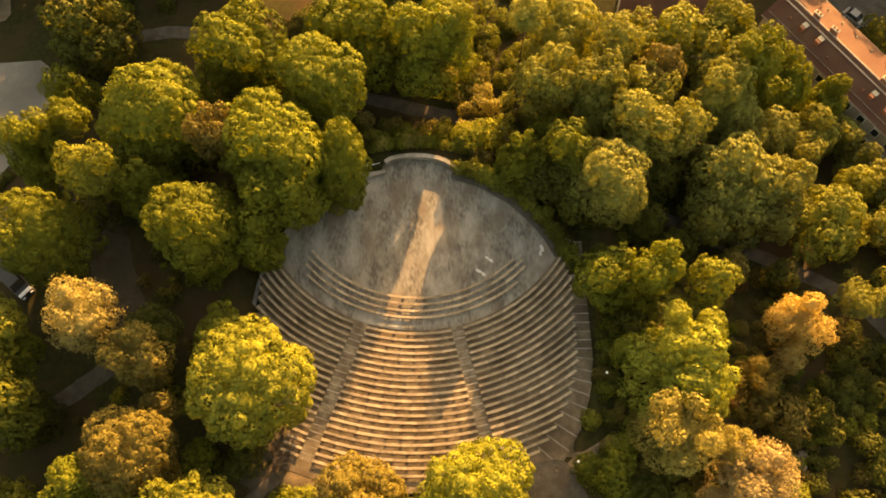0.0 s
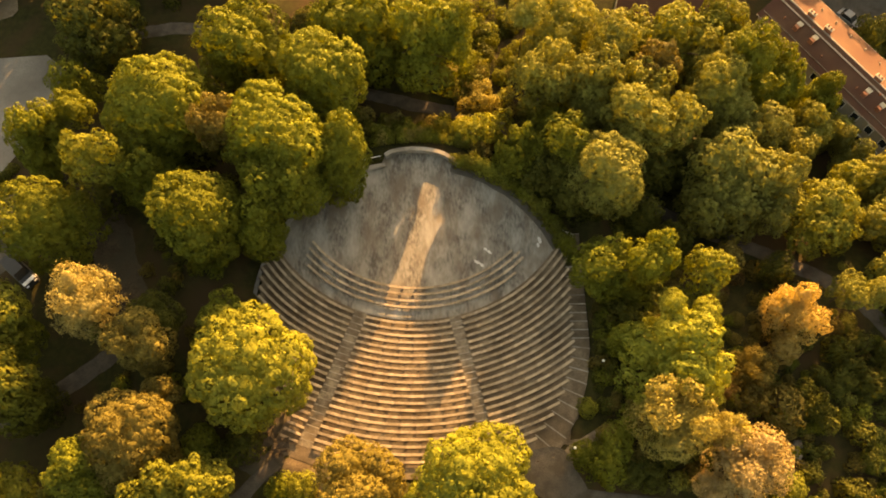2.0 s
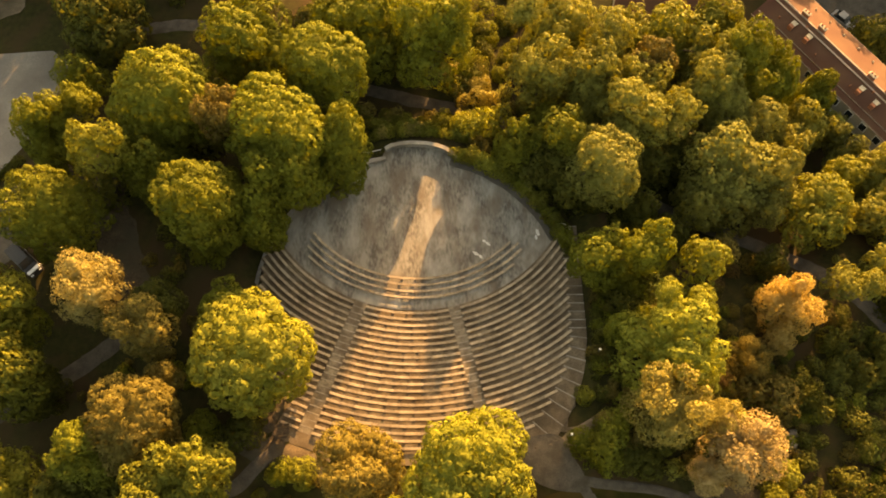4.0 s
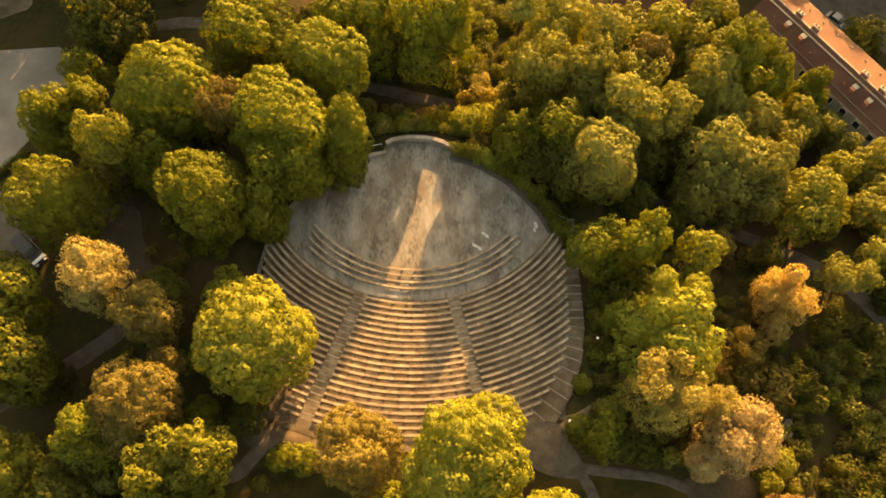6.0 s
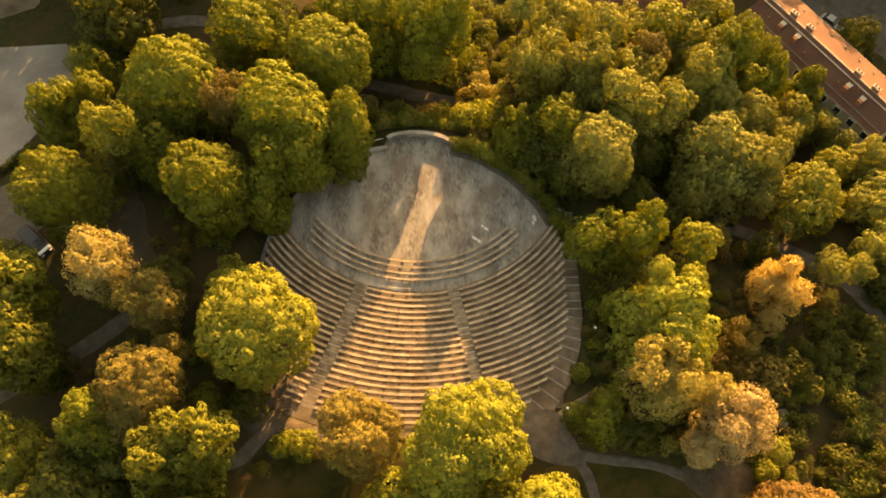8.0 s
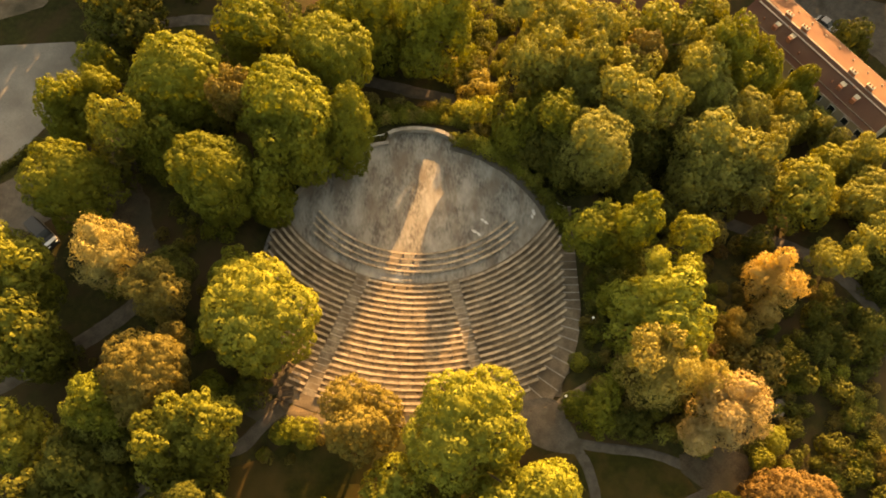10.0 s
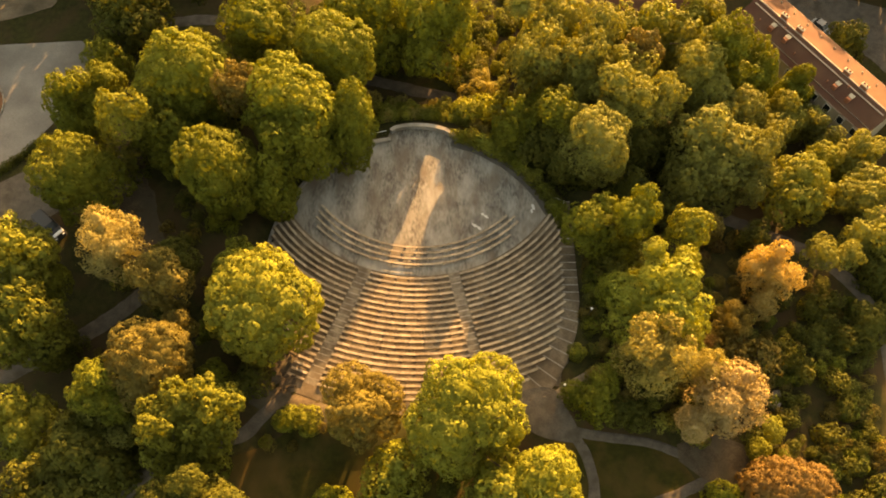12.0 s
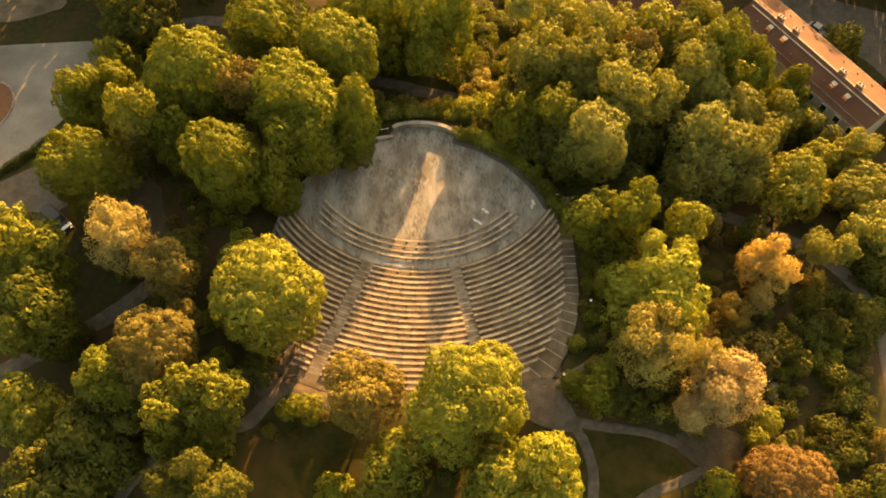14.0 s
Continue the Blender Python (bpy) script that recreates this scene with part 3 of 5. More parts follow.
for i in range(9):
    u = 2.2 + 3.0 * i
    z = on_slope(rx, BE, BR, 7.6, BW)
    part("vent", boxed(u - 0.11, 7.5, z, u + 0.11, 7.7, z + 0.5, bevel=0.03), PLASTER, block)
for u, v in ((11.2, 1.2), (18.2, 1.4), (7.0, 2.9), (21.1, 2.7), (3.0, 1.5)):
    z = on_slope(rx, BE, BR, v, BW)
    part("vent_pipe", tube_mesh((u, v, z - 0.1), (u, v, z + 0.55), 0.12), BRICK, block)
zz = on_slope(rx, BE, BR, rx - 0.75, BW) + 0.19
part("roof_walkway", boxed(0.2, rx - 0.95, zz, BL - 0.2, rx - 0.65, zz + 0.1, bevel=0.02), ROOF_METAL, block, "grey metal roof walkway")
zz = on_slope(rx, BE, BR, 0.4, BW) + 0.19
part("snow_guard", boxed(0.0, 0.35, zz, BL, 0.42, zz + 0.16, bevel=0.02), ROOF_METAL, block)
other, _ = house("apartment_building", 27.4, 71.6, -13.5, -12.0, 16.0, 9.0, 8.0, 11.0, "pale apartment building with a dark roof behind the trees", 2, bays=5)
import collections
import itertools


# ---- trees ----
def unit(v):
    return v / np.linalg.norm(v, axis=-1, keepdims=True)


def ball_points(n, rnd, jitter=0.25):
    """n directions spread evenly over a ball."""
    i = np.arange(n)
    z = 1 - 2 * (i + 0.5) / n
    a = i * 2.39996 + rnd.uniform(-jitter, jitter, n) + rnd.uniform(0, 6.28)
    s = np.sqrt(1 - z * z)
    return np.stack((s * np.cos(a), s * np.sin(a), z), 1)


def buried(P, centres, radii, skip, share):
    """Which points lie inside one of the balls, but for their own."""
    inside = np.zeros(len(P), bool)
    for j, (c, q) in enumerate(zip(centres, radii)):
        inside |= (np.linalg.norm(P - c, axis=1) < q * share) & (skip != j)
    return inside


def cube_ball(n):
    """Directions on a ball as five gridded faces of a cube (none below), with their quads."""
    u = np.tan(np.linspace(-1, 1, n + 1) * math.pi / 4)
    p, q = np.meshgrid(u, u, indexing="ij")
    one = np.ones_like(p)
    low = (q + 1) / 2 * 1.55 - 0.55          # the sides reach a little below the middle
    faces = [(p, q, one), (one, p, low), (-one, -p, low), (-p, one, low), (p, -one, low)]
    D = np.concatenate([np.stack(f, -1).reshape(-1, 3) for f in faces])
    i, j = np.meshgrid(np.arange(n), np.arange(n), indexing="ij")
    b = (i * (n + 1) + j).reshape(-1)
    quad = np.stack((b, b + n + 1, b + n + 2, b + 1), 1)
    return unit(D), np.concatenate([quad + k * (n + 1) ** 2 for k in range(5)])


def outermost(D, centres, radii, base):
    """How far along each direction the union of the balls reaches."""
    reach = np.full(len(D), base)
    for c, q in zip(centres, radii):
        b = D @ c
        h = b * b - (c @ c - q * q)
        ok = h > 0
        reach[ok] = np.maximum(reach[ok], b[ok] + np.sqrt(h[ok]))
    return reach


def crown_mesh(name, seed, lobes, leaves, leaf=0.042, clump=0.12, ragged=0.25, reach=0.6, core=0.66, lobe=(0.28, 0.46), droop=0.0, fluff=0.03, cells=12, light=0.0, flat=0.9, gap=1.0, skirt=6, deep=1.4):
    """A crown of unit radius and height: lobes set with clumps, each clump a small dome of single leaves over a dense inner mass."""
    rnd = np.random.RandomState(seed)
    centres, radii = [np.array([0, 0, -0.08])], [core]
    for i in range(lobes):
        a, e = i * 2.4 + rnd.uniform(-0.5, 0.5), rnd.uniform(-0.75, 1.15)
        q = rnd.uniform(*lobe) * (1 + rnd.uniform(-ragged, ragged))
        d = min(rnd.uniform(reach - 0.14, reach + 0.14), 1.0 - q * 0.9)
        centres.append(np.array([math.cos(a) * math.cos(e), math.sin(a) * math.cos(e), math.sin(e) * 0.95]) * d)
        radii.append(q)
    for i in range(skirt):
        a, q = i * math.tau / skirt + rnd.uniform(-0.4, 0.4), rnd.uniform(0.3, 0.42)
        centres.append(np.array([math.cos(a) * (0.92 - q), math.sin(a) * (0.92 - q), rnd.uniform(-0.75, -0.3)]))
        radii.append(q)
    # clumps over the lobes, where no other lobe covers them
    P, N, S = [], [], []
    for j, (c, q) in enumerate(zip(centres, radii)):
        n = max(5, int(gap * 4 * math.pi * q * q / (2.2 * clump * clump)))
        d = ball_points(n, rnd, 0.1)
        d = unit(d + rnd.normal(size=(n, 3)) * 0.22 * clump / q)
        p = c + d * (q + clump * rnd.uniform(-0.7, 0.7, n)[:, None])
        keep = ~buried(p, centres, np.array(radii) - clump * 0.35, np.full(n, j), 1.0) & (p[:, 2] > rnd.uniform(-0.95, -0.6, n))
        P.append(p[keep])
        N.append(unit(d[keep] + unit(p[keep]) * 0.35 + np.array([0, 0, 0.25])))
        S.append(clump * rnd.uniform(0.75, 1.25, keep.sum()))
    P, N, S = np.concatenate(P), np.concatenate(N), np.concatenate(S)
    # leaves: spread over the outer side of each clump
    share = rnd.choice(len(P), leaves, p=S * S / (S * S).sum())
    d = unit(rnd.normal(size=(leaves, 3)))
    n = N[share]
    turn = (d * n).sum(1)
    d = np.where((turn < -0.25)[:, None], d - 2 * turn[:, None] * n, d)
    up = (d * n).sum(1)[:, None]
    shape = d - n * up * (1 - flat)
    far = S[share] * rnd.uniform(0.88, 1.06, leaves)
    stray = rnd.uniform(0, 1, leaves) < 0.08
    far = far + np.where(stray, fluff * rnd.uniform(0.3, 1.6, leaves), 0)
    at = P[share] + shape * far[:, None]
    at[:, 2] -= droop * rnd.uniform(0, 1, leaves) ** 2 * 0.22
    keep = ~buried(at, P, S * 0.78, share, 1.0) & ~buried(at, centres, np.array(radii) - clump * 1.25, np.full(leaves, -1), 1.0)
    at, d, n = at[keep], d[keep], n[keep]
    k = len(at)
    shade = unit(d + n * 0.25 + rnd.normal(size=(k, 3)) * 0.1)
    face = unit(d * 0.9 + n * 0.15 + np.array([0, 0, 0.15]) + rnd.normal(size=(k, 3)) * 0.2)
    side = unit(np.cross(face, rnd.normal(size=(k, 3))))
    along = np.cross(face, side)
    if droop:
        along = unit(along + np.array([0, 0, -droop]))
    size = (leaf * rnd.uniform(0.65, 1.35, k))[:, None]
    v = np.empty((k, 3, 3))
    v[:, 0] = at - along * size * 0.55 - side * size * 0.62
    v[:, 1] = at - along * size * 0.45 + side * size * 0.62
    v[:, 2] = at + along * size * 0.85 - face * size * 0.12
    # the dense inside: one uneven skin a little below the clumps
    D, quads = cube_ball(cells)
    low = np.min([outermost(unit(D + np.array(o)), centres, radii, core * 0.8) for o in itertools.product((-0.09, 0.09), repeat=3)], axis=0)
    skin = D * (low - clump * deep)[:, None]
    _, first, same = np.unique(np.round(D, 5), axis=0, return_index=True, return_inverse=True)
    skin = skin[first]
    quads = same.reshape(-1)[quads]
    thin = skin[quads].mean(1)[:, 2] < rnd.uniform(-0.6, -0.05 + light, len(quads))
    quads = quads[~thin]
    # to unit size
    wide = np.percentile(np.linalg.norm(at[:, :2], axis=1), 98.5)
    high = np.percentile(at[:, 2], 99.3)
    fit = np.array([1 / wide, 1 / wide, 1 / high])
    pts = np.vstack((skin, v.reshape(-1, 3))) * fit
    me = bpy.data.meshes.new(name)
    me.from_pydata(pts.tolist(), [], quads.tolist() + (np.arange(k * 3).reshape(k, 3) + len(skin)).tolist())
    me.polygons.foreach_set("use_smooth", [True] * len(me.polygons))
    # the leaves of a clump take the light together
    me.normals_split_custom_set_from_vertices(np.vstack((np.zeros_like(skin), np.repeat(shade / fit / np.linalg.norm(shade / fit, axis=1, keepdims=True), 3, axis=0))).tolist())
    me.materials.append(LEAF["green"])
    return me


def limb(bm, path, r0, r1, n=6):
    prev = None
    for i, p in enumerate(path):
        d = (Vector(path[min(i + 1, len(path) - 1)]) - Vector(path[max(i - 1, 0)])).normalized()
        u = d.cross(Vector((0.3, 1, 0.1))).normalized()
        w_ = d.cross(u)
        r = r0 + (r1 - r0) * i / (len(path) - 1)
        ring = [bm.verts.new(Vector(p) + (u * math.cos(j * math.tau / n) + w_ * math.sin(j * math.tau / n)) * r) for j in range(n)]
        if prev:
            for j in range(n):
                bm.faces.new((prev[j], prev[(j + 1) % n], ring[(j + 1) % n], ring[j]))
        prev = ring


def trunk_mesh(seed):
    """A unit trunk: from the ground at z = 0 to the crown's centre at z = 1, with a flared foot."""
    rnd = random.Random(seed)
    bm = bmesh.new()
    limb(bm, [(0, 0, -0.08), (0.004, 0, 0.02), (0.01, 0.008, 0.3), (-0.008, 0.012, 0.6), (0, 0, 1.0)], 0.055, 0.018, 8)
    return mesh_of(bm, "trunk")


def limb_mesh(seed):
    """One limb of unit length, rising outwards along x."""
    bm = bmesh.new()
    limb(bm, [(0, 0, -0.3), (0.3, 0.03 * seed, -0.05), (0.62, -0.03, 0.14), (0.88, 0.02, 0.24)], 0.034, 0.007, 5)
    return mesh_of(bm, "limb")


CANOPIES = {
    "round": [crown_mesh("crown", 11 + i, 14, 32000, 0.032, 0.11, ragged=0.15, reach=0.56, core=0.74) for i in range(5)],
    "lobed": [crown_mesh("crown", 31 + i, 14, 13000, 0.051, 0.125, ragged=0.4, reach=0.72, core=0.46, lobe=(0.19, 0.33), deep=1.35, fluff=0.045) for i in range(8)],
    "airy": [crown_mesh("crown", 41 + i, 14, 31000, 0.032, 0.105, ragged=0.35, reach=0.7, core=0.48, lobe=(0.24, 0.42)) for i in range(6)],
    "loose": [crown_mesh("crown", 51 + i, 38, 20000, 0.03, 0.068, ragged=0.45, reach=0.75, core=0.46, lobe=(0.11, 0.23), droop=0.25, fluff=0.09, light=0.1, deep=1.2, skirt=5, gap=0.9) for i in range(5)],
    "small": [crown_mesh("crown", 131 + i, 8, 7200, 0.06, 0.2, ragged=0.35, reach=0.62, core=0.55, cells=9) for i in range(6)],
    "tall": [crown_mesh("crown", 151 + i, 16, 16000, 0.05, 0.13, ragged=0.3, reach=0.66, core=0.55, lobe=(0.25, 0.4)) for i in range(3)],
    "shrub": [crown_mesh("crown", 71 + i, 9, 2000, 0.1, 0.23, ragged=0.4, fluff=0.1, cells=7, skirt=3) for i in range(5)],
    "wispy": [crown_mesh("crown", 111 + i, 10, 1900, 0.09, 0.2, ragged=0.4, core=0.4, fluff=0.16, cells=6, droop=0.2, light=3.0, gap=0.7, skirt=3) for i in range(4)],
    "bush": [crown_mesh("crown", 91 + i, 7, 1150, 0.12, 0.27, ragged=0.4, fluff=0.12, cells=5, skirt=3) for i in range(5)],
}
STEMS = [trunk_mesh(i) for i in range(3)]
BRANCHINGS = [limb_mesh(i) for i in range(3)]
for me in STEMS + BRANCHINGS:
    me.materials.append(BARK)
tree_count = [0]


def tree(form, colour, x, y, zc, r, tall=1.0, label="", squash=0, category="tree"):
    """A tree on the terrain: x, y and zc are its crown's centre, r the crown's radius, tall its height against its width."""
    tree_count[0] += 1
    i = tree_count[0]
    rnd = random.Random(i * 7 + 1)
    foot = ground_z(x, y)
    name = "shrub" if category == "shrub" else "tree"
    top = thing(name, label or WORDS[colour][1 if category == "shrub" else 0], category, "shrubs of the park" if category == "shrub" else "trees of the park", place=pose(x, y, foot, 0, 0, rnd.uniform(0, 360)))
    squash = squash or rnd.uniform(0.9, 1.08)
    h = max(zc - foot, 0.4 * r)
    tr = part("trunk", STEMS[i % 3], None, top, place=Matrix.LocRotScale((0, 0, 0), None, (r * 0.9, r * 0.9, h)))
    if category == "tree":
        for j in range(5):
            part("limb", BRANCHINGS[j % 3], None, top, place=Matrix.LocRotScale((0, 0, h - r * 0.2 * (j % 3)), Euler((0, -0.15 * (j % 4), j * 1.257 + i)), (r * 0.9, r * 0.9, r * tall * 0.9)))
    if form == "shrub" and r < 1.35:
        form = "bush"
    me = CANOPIES[form][i % len(CANOPIES[form])]
    cr = part("crown", me, None, top, place=Matrix.LocRotScale((0, 0, h), Euler((rnd.uniform(-0.1, 0.1), rnd.uniform(-0.1, 0.1), 0)), (r * 1.02, r * squash * 1.02, r * tall)))
    cr.material_slots[0].link = "OBJECT"
    cr.material_slots[0].material = LEAF[colour]
    return top


def bough(top, form, colour, x, y, zc, r, tall=1.0):
    """A second head of foliage on a tree, carried by a limb of its own."""
    tree_count[0] += 1
    i = tree_count[0]
    at = top.matrix_basis.inverted() @ Vector((x, y, zc))
    stem_top = Vector((0, 0, max(1.0, at.z - 0.9 * math.hypot(at.x, at.y) - 0.3 * r)))
    mid = stem_top.lerp(at, 0.5) + Vector((0, 0, -0.1 * r))
    bm = bmesh.new()
    limb(bm, [tuple(stem_top), tuple(mid), tuple(at)], 0.05 * r, 0.02 * r)
    part("limb", bm, BARK, top)
    me = CANOPIES[form][i % len(CANOPIES[form])]
    cr = part("crown", me, None, top, place=Matrix.LocRotScale(at, Euler((0, 0, i * 1.7)), (r, r, r * tall)))
    cr.material_slots[0].link = "OBJECT"
    cr.material_slots[0].material = LEAF[colour]


WORDS = {
    "lime": ("broad leafy tree with bright yellow-green foliage", "bright yellow-green shrub on the bank"),
    "green": ("large dense tree with rounded green foliage", "dense green shrub under the trees"),
    "olive": ("tall tree with olive green foliage and rounded crown", "olive green shrub on rough ground"),
    "dark": ("tree with dark green foliage in the shade", "dark green shrub in the shade of trees"),
    "grey": ("tall tree with pale grey-green foliage", "grey-green shrub on rough ground"),
    "brown": ("tree with bronze brown foliage turning in autumn", "bronze brown shrub under the trees"),
    "gold": ("tree with loose golden yellow foliage", "golden yellow shrub lit by low sun"),
    "tan": ("drooping tree with feathery pale tan foliage", "pale tan dry shrub on the slope"),
    "straw": ("tree with loose straw-coloured autumn foliage", "straw-coloured dry shrub"),
    "orange": ("tree with orange turning foliage", "orange brown shrub on dry ground"),
    "spring": ("tall broad tree with fresh light green foliage", "light green shrub in the sun"),
    "russet": ("round tree with russet brown autumn foliage", "russet brown shrub under the trees"),
    "purple": ("small tree with dark purple foliage", "dark purple shrub under the trees"),
}
tree("round", "green", -35.8, 45.1, 9.6, 6.7, 0.95)
tree("lobed", "green", -37.1, 37.8, 6.8, 4.9, 1.15)
stem = tree("lobed", "green", -50.1, 42.1, 10.6, 3.1, 1.10)
bough(stem, "lobed", "green", -46.8, 45.2, 9.3, 2.7, 1.00)
tree("small", "lime", -41.0, 36.6, 13.6, 3.3, 1.10)
tree("lobed", "brown", -27.5, 41.7, 12.7, 3.2, 1.00)
tree("round", "green", -20.0, 40.8, 10.4, 6.8, 0.90)
tree("round", "green", -12.9, 40.4, 8.6, 3.9, 1.30)
tree("lobed", "green", -19.4, 35.5, 10.8, 4.4, 1.10)
tree("round", "green", -46.7, 29.3, 9.9, 5.3, 1.05)
tree("round", "green", -28.3, 30.1, 11.4, 5.6, 1.25)
tree("lobed", "green", -23.4, 31.1, 6.6, 4.0, 1.40)
tree("loose", "straw", -40.4, 19.9, 10.1, 4.1, 1.10)
tree("lobed", "brown", -33.2, 14.9, 10.8, 3.9, 0.90)
tree("lobed", "dark", -33.1, 18.7, 7.8, 3.0, 1.00)
tree("round", "lime", -21.7, 12.8, 9.7, 7.1, 0.86)
tree("small", "green", -26.0, 19.2, 6.8, 3.1, 0.90)
tree("lobed", "lime", -51.9, 17.8, 11.5, 5.0, 1.00)
tree("lobed", "lime", -50.5, 10.1, 7.6, 5.5, 1.05)
tree("lobed", "green", -50.2, 16.5, 5.2, 3.2, 1.10)
tree("round", "brown", -32.5, 4.4, 11.3, 5.3, 0.85)
tree("lobed", "brown", -30.8, 9.6, 9.1, 2.2, 0.90)
stem = tree("lobed", "green", -37.8, 1.7, 12.3, 3.0, 0.90)
bough(stem, "small", "green", -35.8, 0.1, 11.3, 2.4, 1.00)
stem = tree("lobed", "lime", -28.6, -1.6, 13.0, 3.7, 0.95)
bough(stem, "lobed", "lime", -25.0, -0.5, 12.3, 3.9, 1.05)
tree("small", "green", -27.3, 4.7, 5.4, 2.2, 1.00)
# a green tree; the dark leaf colour paints in its partial shade
stem = tree("small", "dark", -25.2, -8.5, 14.7, 2.0, 1.00)
bough(stem, "small", "dark", -22.1, -10.9, 12.8, 2.8, 1.00)
bough(stem, "small", "dark", -28.7, -9.8, 12.4, 2.2, 1.00)
tree("lobed", "lime", -48.9, -1.2, 5.5, 4.6, 1.00)
tree("small", "dark", -41.6, -2.4, 5.2, 3.1, 1.00)
tree("lobed", "dark", -38.9, -3.5, 6.0, 4.0, 1.10)
tree("lobed", "dark", -42.8, -7.8, 4.3, 4.1, 1.00)
tree("small", "dark", -22.6, 4.6, 2.4, 2.7, 0.90)
stem = tree("small", "lime", -15.5, 0.1, 3.7, 2.0, 0.90)
bough(stem, "small", "green", -17.9, 0.3, 3.9, 1.9, 0.85)
tree("airy", "brown", -8.4, 0.2, 11.4, 4.7, 1.15)
tree("airy", "spring", 3.2, -0.4, 11.4, 7.1, 1.05)
tree("airy", "spring", 9.5, -8.5, 9.3, 6.8, 1.05)
tree("small", "spring", -4.6, -6.6, 7.6, 4.1, 1.20)
tree("small", "lime", -6.3, -10.1, 7.1, 3.1, 1.10)
tree("small", "green", -12.0, -9.5, 3.4, 2.6, 1.00)
tree("airy", "green", -26.3, 55.7, 6.2, 7.4, 1.00)
tree("round", "green", -15.7, 50.7, 8.2, 5.6, 0.95)
tree("airy", "green", -11.6, 61.8, 3.1, 7.0, 1.10)
stem = tree("airy", "green", -2.2, 58.5, 6.3, 6.4, 1.15)
# head added only to throw shade on the left seats
bough(stem, "small", "green", 1.4, 58.3, 11.2, 2.9, 1.00)
tree("small", "green", -49.0, 51.3, 5.4, 3.8, 1.10)
tree("lobed", "dark", -47.9, 60.9, 6.1, 6.0, 1.00)
tree("airy", "olive", 17.2, 63.1, -1.2, 6.9, 1.10)
tree("small", "olive", 23.1, 57.8, 7.1, 3.5, 0.92)
tree("lobed", "olive", 20.2, 51.1, 7.8, 3.9, 1.01)
tree("lobed", "olive", 13.5, 52.7, 6.2, 4.6, 1.01)
tree("lobed", "green", 16.1, 42.4, 6.9, 3.6, 1.09)
tree("lobed", "olive", 25.1, 45.2, 7.0, 4.9, 0.92)
tree("airy", "grey", 20.8, 37.6, 7.4, 5.5, 0.92)
tree("small", "olive", 30.9, 45.1, 7.1, 3.4, 1.09)
tree("lobed", "brown", 28.7, 54.8, 4.3, 3.7, 1.01)
tree("lobed", "lime", 33.4, 60.1, 1.7, 6.3, 0.95)
tree("lobed", "olive", 37.3, 55.4, 3.8, 4.1, 1.01)
tree("lobed", "green", 41.8, 57.0, 5.8, 3.7, 1.09)
tree("lobed", "lime", 40.0, 63.8, 2.4, 4.1, 0.92)
tree("tall", "green", 49.1, 54.9, -0.1, 2.4, 1.90)
tree("tall", "green", 56.0, 56.5, -3.6, 2.1, 1.90)
tree("small", "grey", 39.3, 48.9, 3.1, 3.1, 0.92)
tree("small", "grey", 44.4, 47.4, 2.1, 3.2, 0.92)
tree("lobed", "grey", 37.8, 40.0, 3.4, 5.5, 1.00)
tree("lobed", "grey", 35.8, 36.3, 1.7, 4.3, 1.01)
tree("lobed", "grey", 44.1, 38.7, 2.9, 3.7, 1.01)
tree("small", "grey", 43.5, 34.1, 1.3, 2.4, 1.09)
tree("lobed", "lime", 49.7, 34.3, 0.7, 5.2, 0.88)
tree("small", "lime", 56.6, 40.9, -2.4, 3.2, 0.92)
tree("lobed", "olive", 62.2, 42.3, -2.5, 3.9, 1.10)
tree("lobed", "olive", 60.6, 34.2, -0.9, 4.8, 0.92)
tree("small", "grey", 59.5, 50.4, -6.7, 2.2, 1.01)
tree("lobed", "green", 10.2, 42.2, 4.8, 3.3, 1.45)
tree("lobed", "dark", 13.9, 40.7, -0.0, 4.8, 1.01)
tree("lobed", "dark", 28.0, 42.5, 0.7, 4.9, 1.01)
stem = tree("lobed", "green", 19.5, 25.3, 6.6, 4.1, 1.00)
bough(stem, "lobed", "green", 24.5, 25.5, 10.6, 3.1, 1.00)
tree("small", "spring", 32.1, 25.1, 6.6, 2.9, 1.20)
stem = tree("airy", "spring", 27.0, 13.7, 7.3, 6.2, 1.00)
bough(stem, "small", "spring", 25.8, 19.7, 11.5, 1.6, 1.00)
bough(stem, "small", "spring", 29.8, 18.3, 10.6, 2.1, 1.00)
bough(stem, "small", "green", 21.6, 16.5, 5.9, 2.3, 1.20)
tree("loose", "gold", 25.4, 7.2, 9.5, 4.6, 1.10)
stem = tree("loose", "tan", 33.4, 2.6, 8.5, 4.4, 1.00)
bough(stem, "loose", "gold", 31.2, 5.7, 9.4, 2.3, 1.00)
bough(stem, "loose", "tan", 29.4, -0.2, 7.1, 2.2, 0.90)
stem = tree("loose", "orange", 43.6, 20.7, 2.7, 4.0, 1.15)
bough(stem, "small", "orange", 42.4, 16.7, 0.8, 2.1, 1.20)
stem = tree("small", "olive", 50.8, 23.7, 2.5, 2.4, 0.95)
bough(stem, "small", "olive", 54.3, 23.3, 2.5, 2.1, 1.00)
tree("small", "green", 18.9, 3.1, 3.5, 3.0, 0.90)
tree("small", "green", 16.2, 3.6, 3.2, 2.0, 0.80)
tree("small", "lime", 17.1, 9.1, 2.9, 1.3, 1.20)
tree("wispy", "brown", 37.0, 10.9, -0.0, 3.0, 0.90)
tree("wispy", "brown", 41.2, 9.5, 0.2, 2.9, 0.90)
tree("lobed", "dark", 56.7, 14.6, -0.9, 3.5, 1.00)
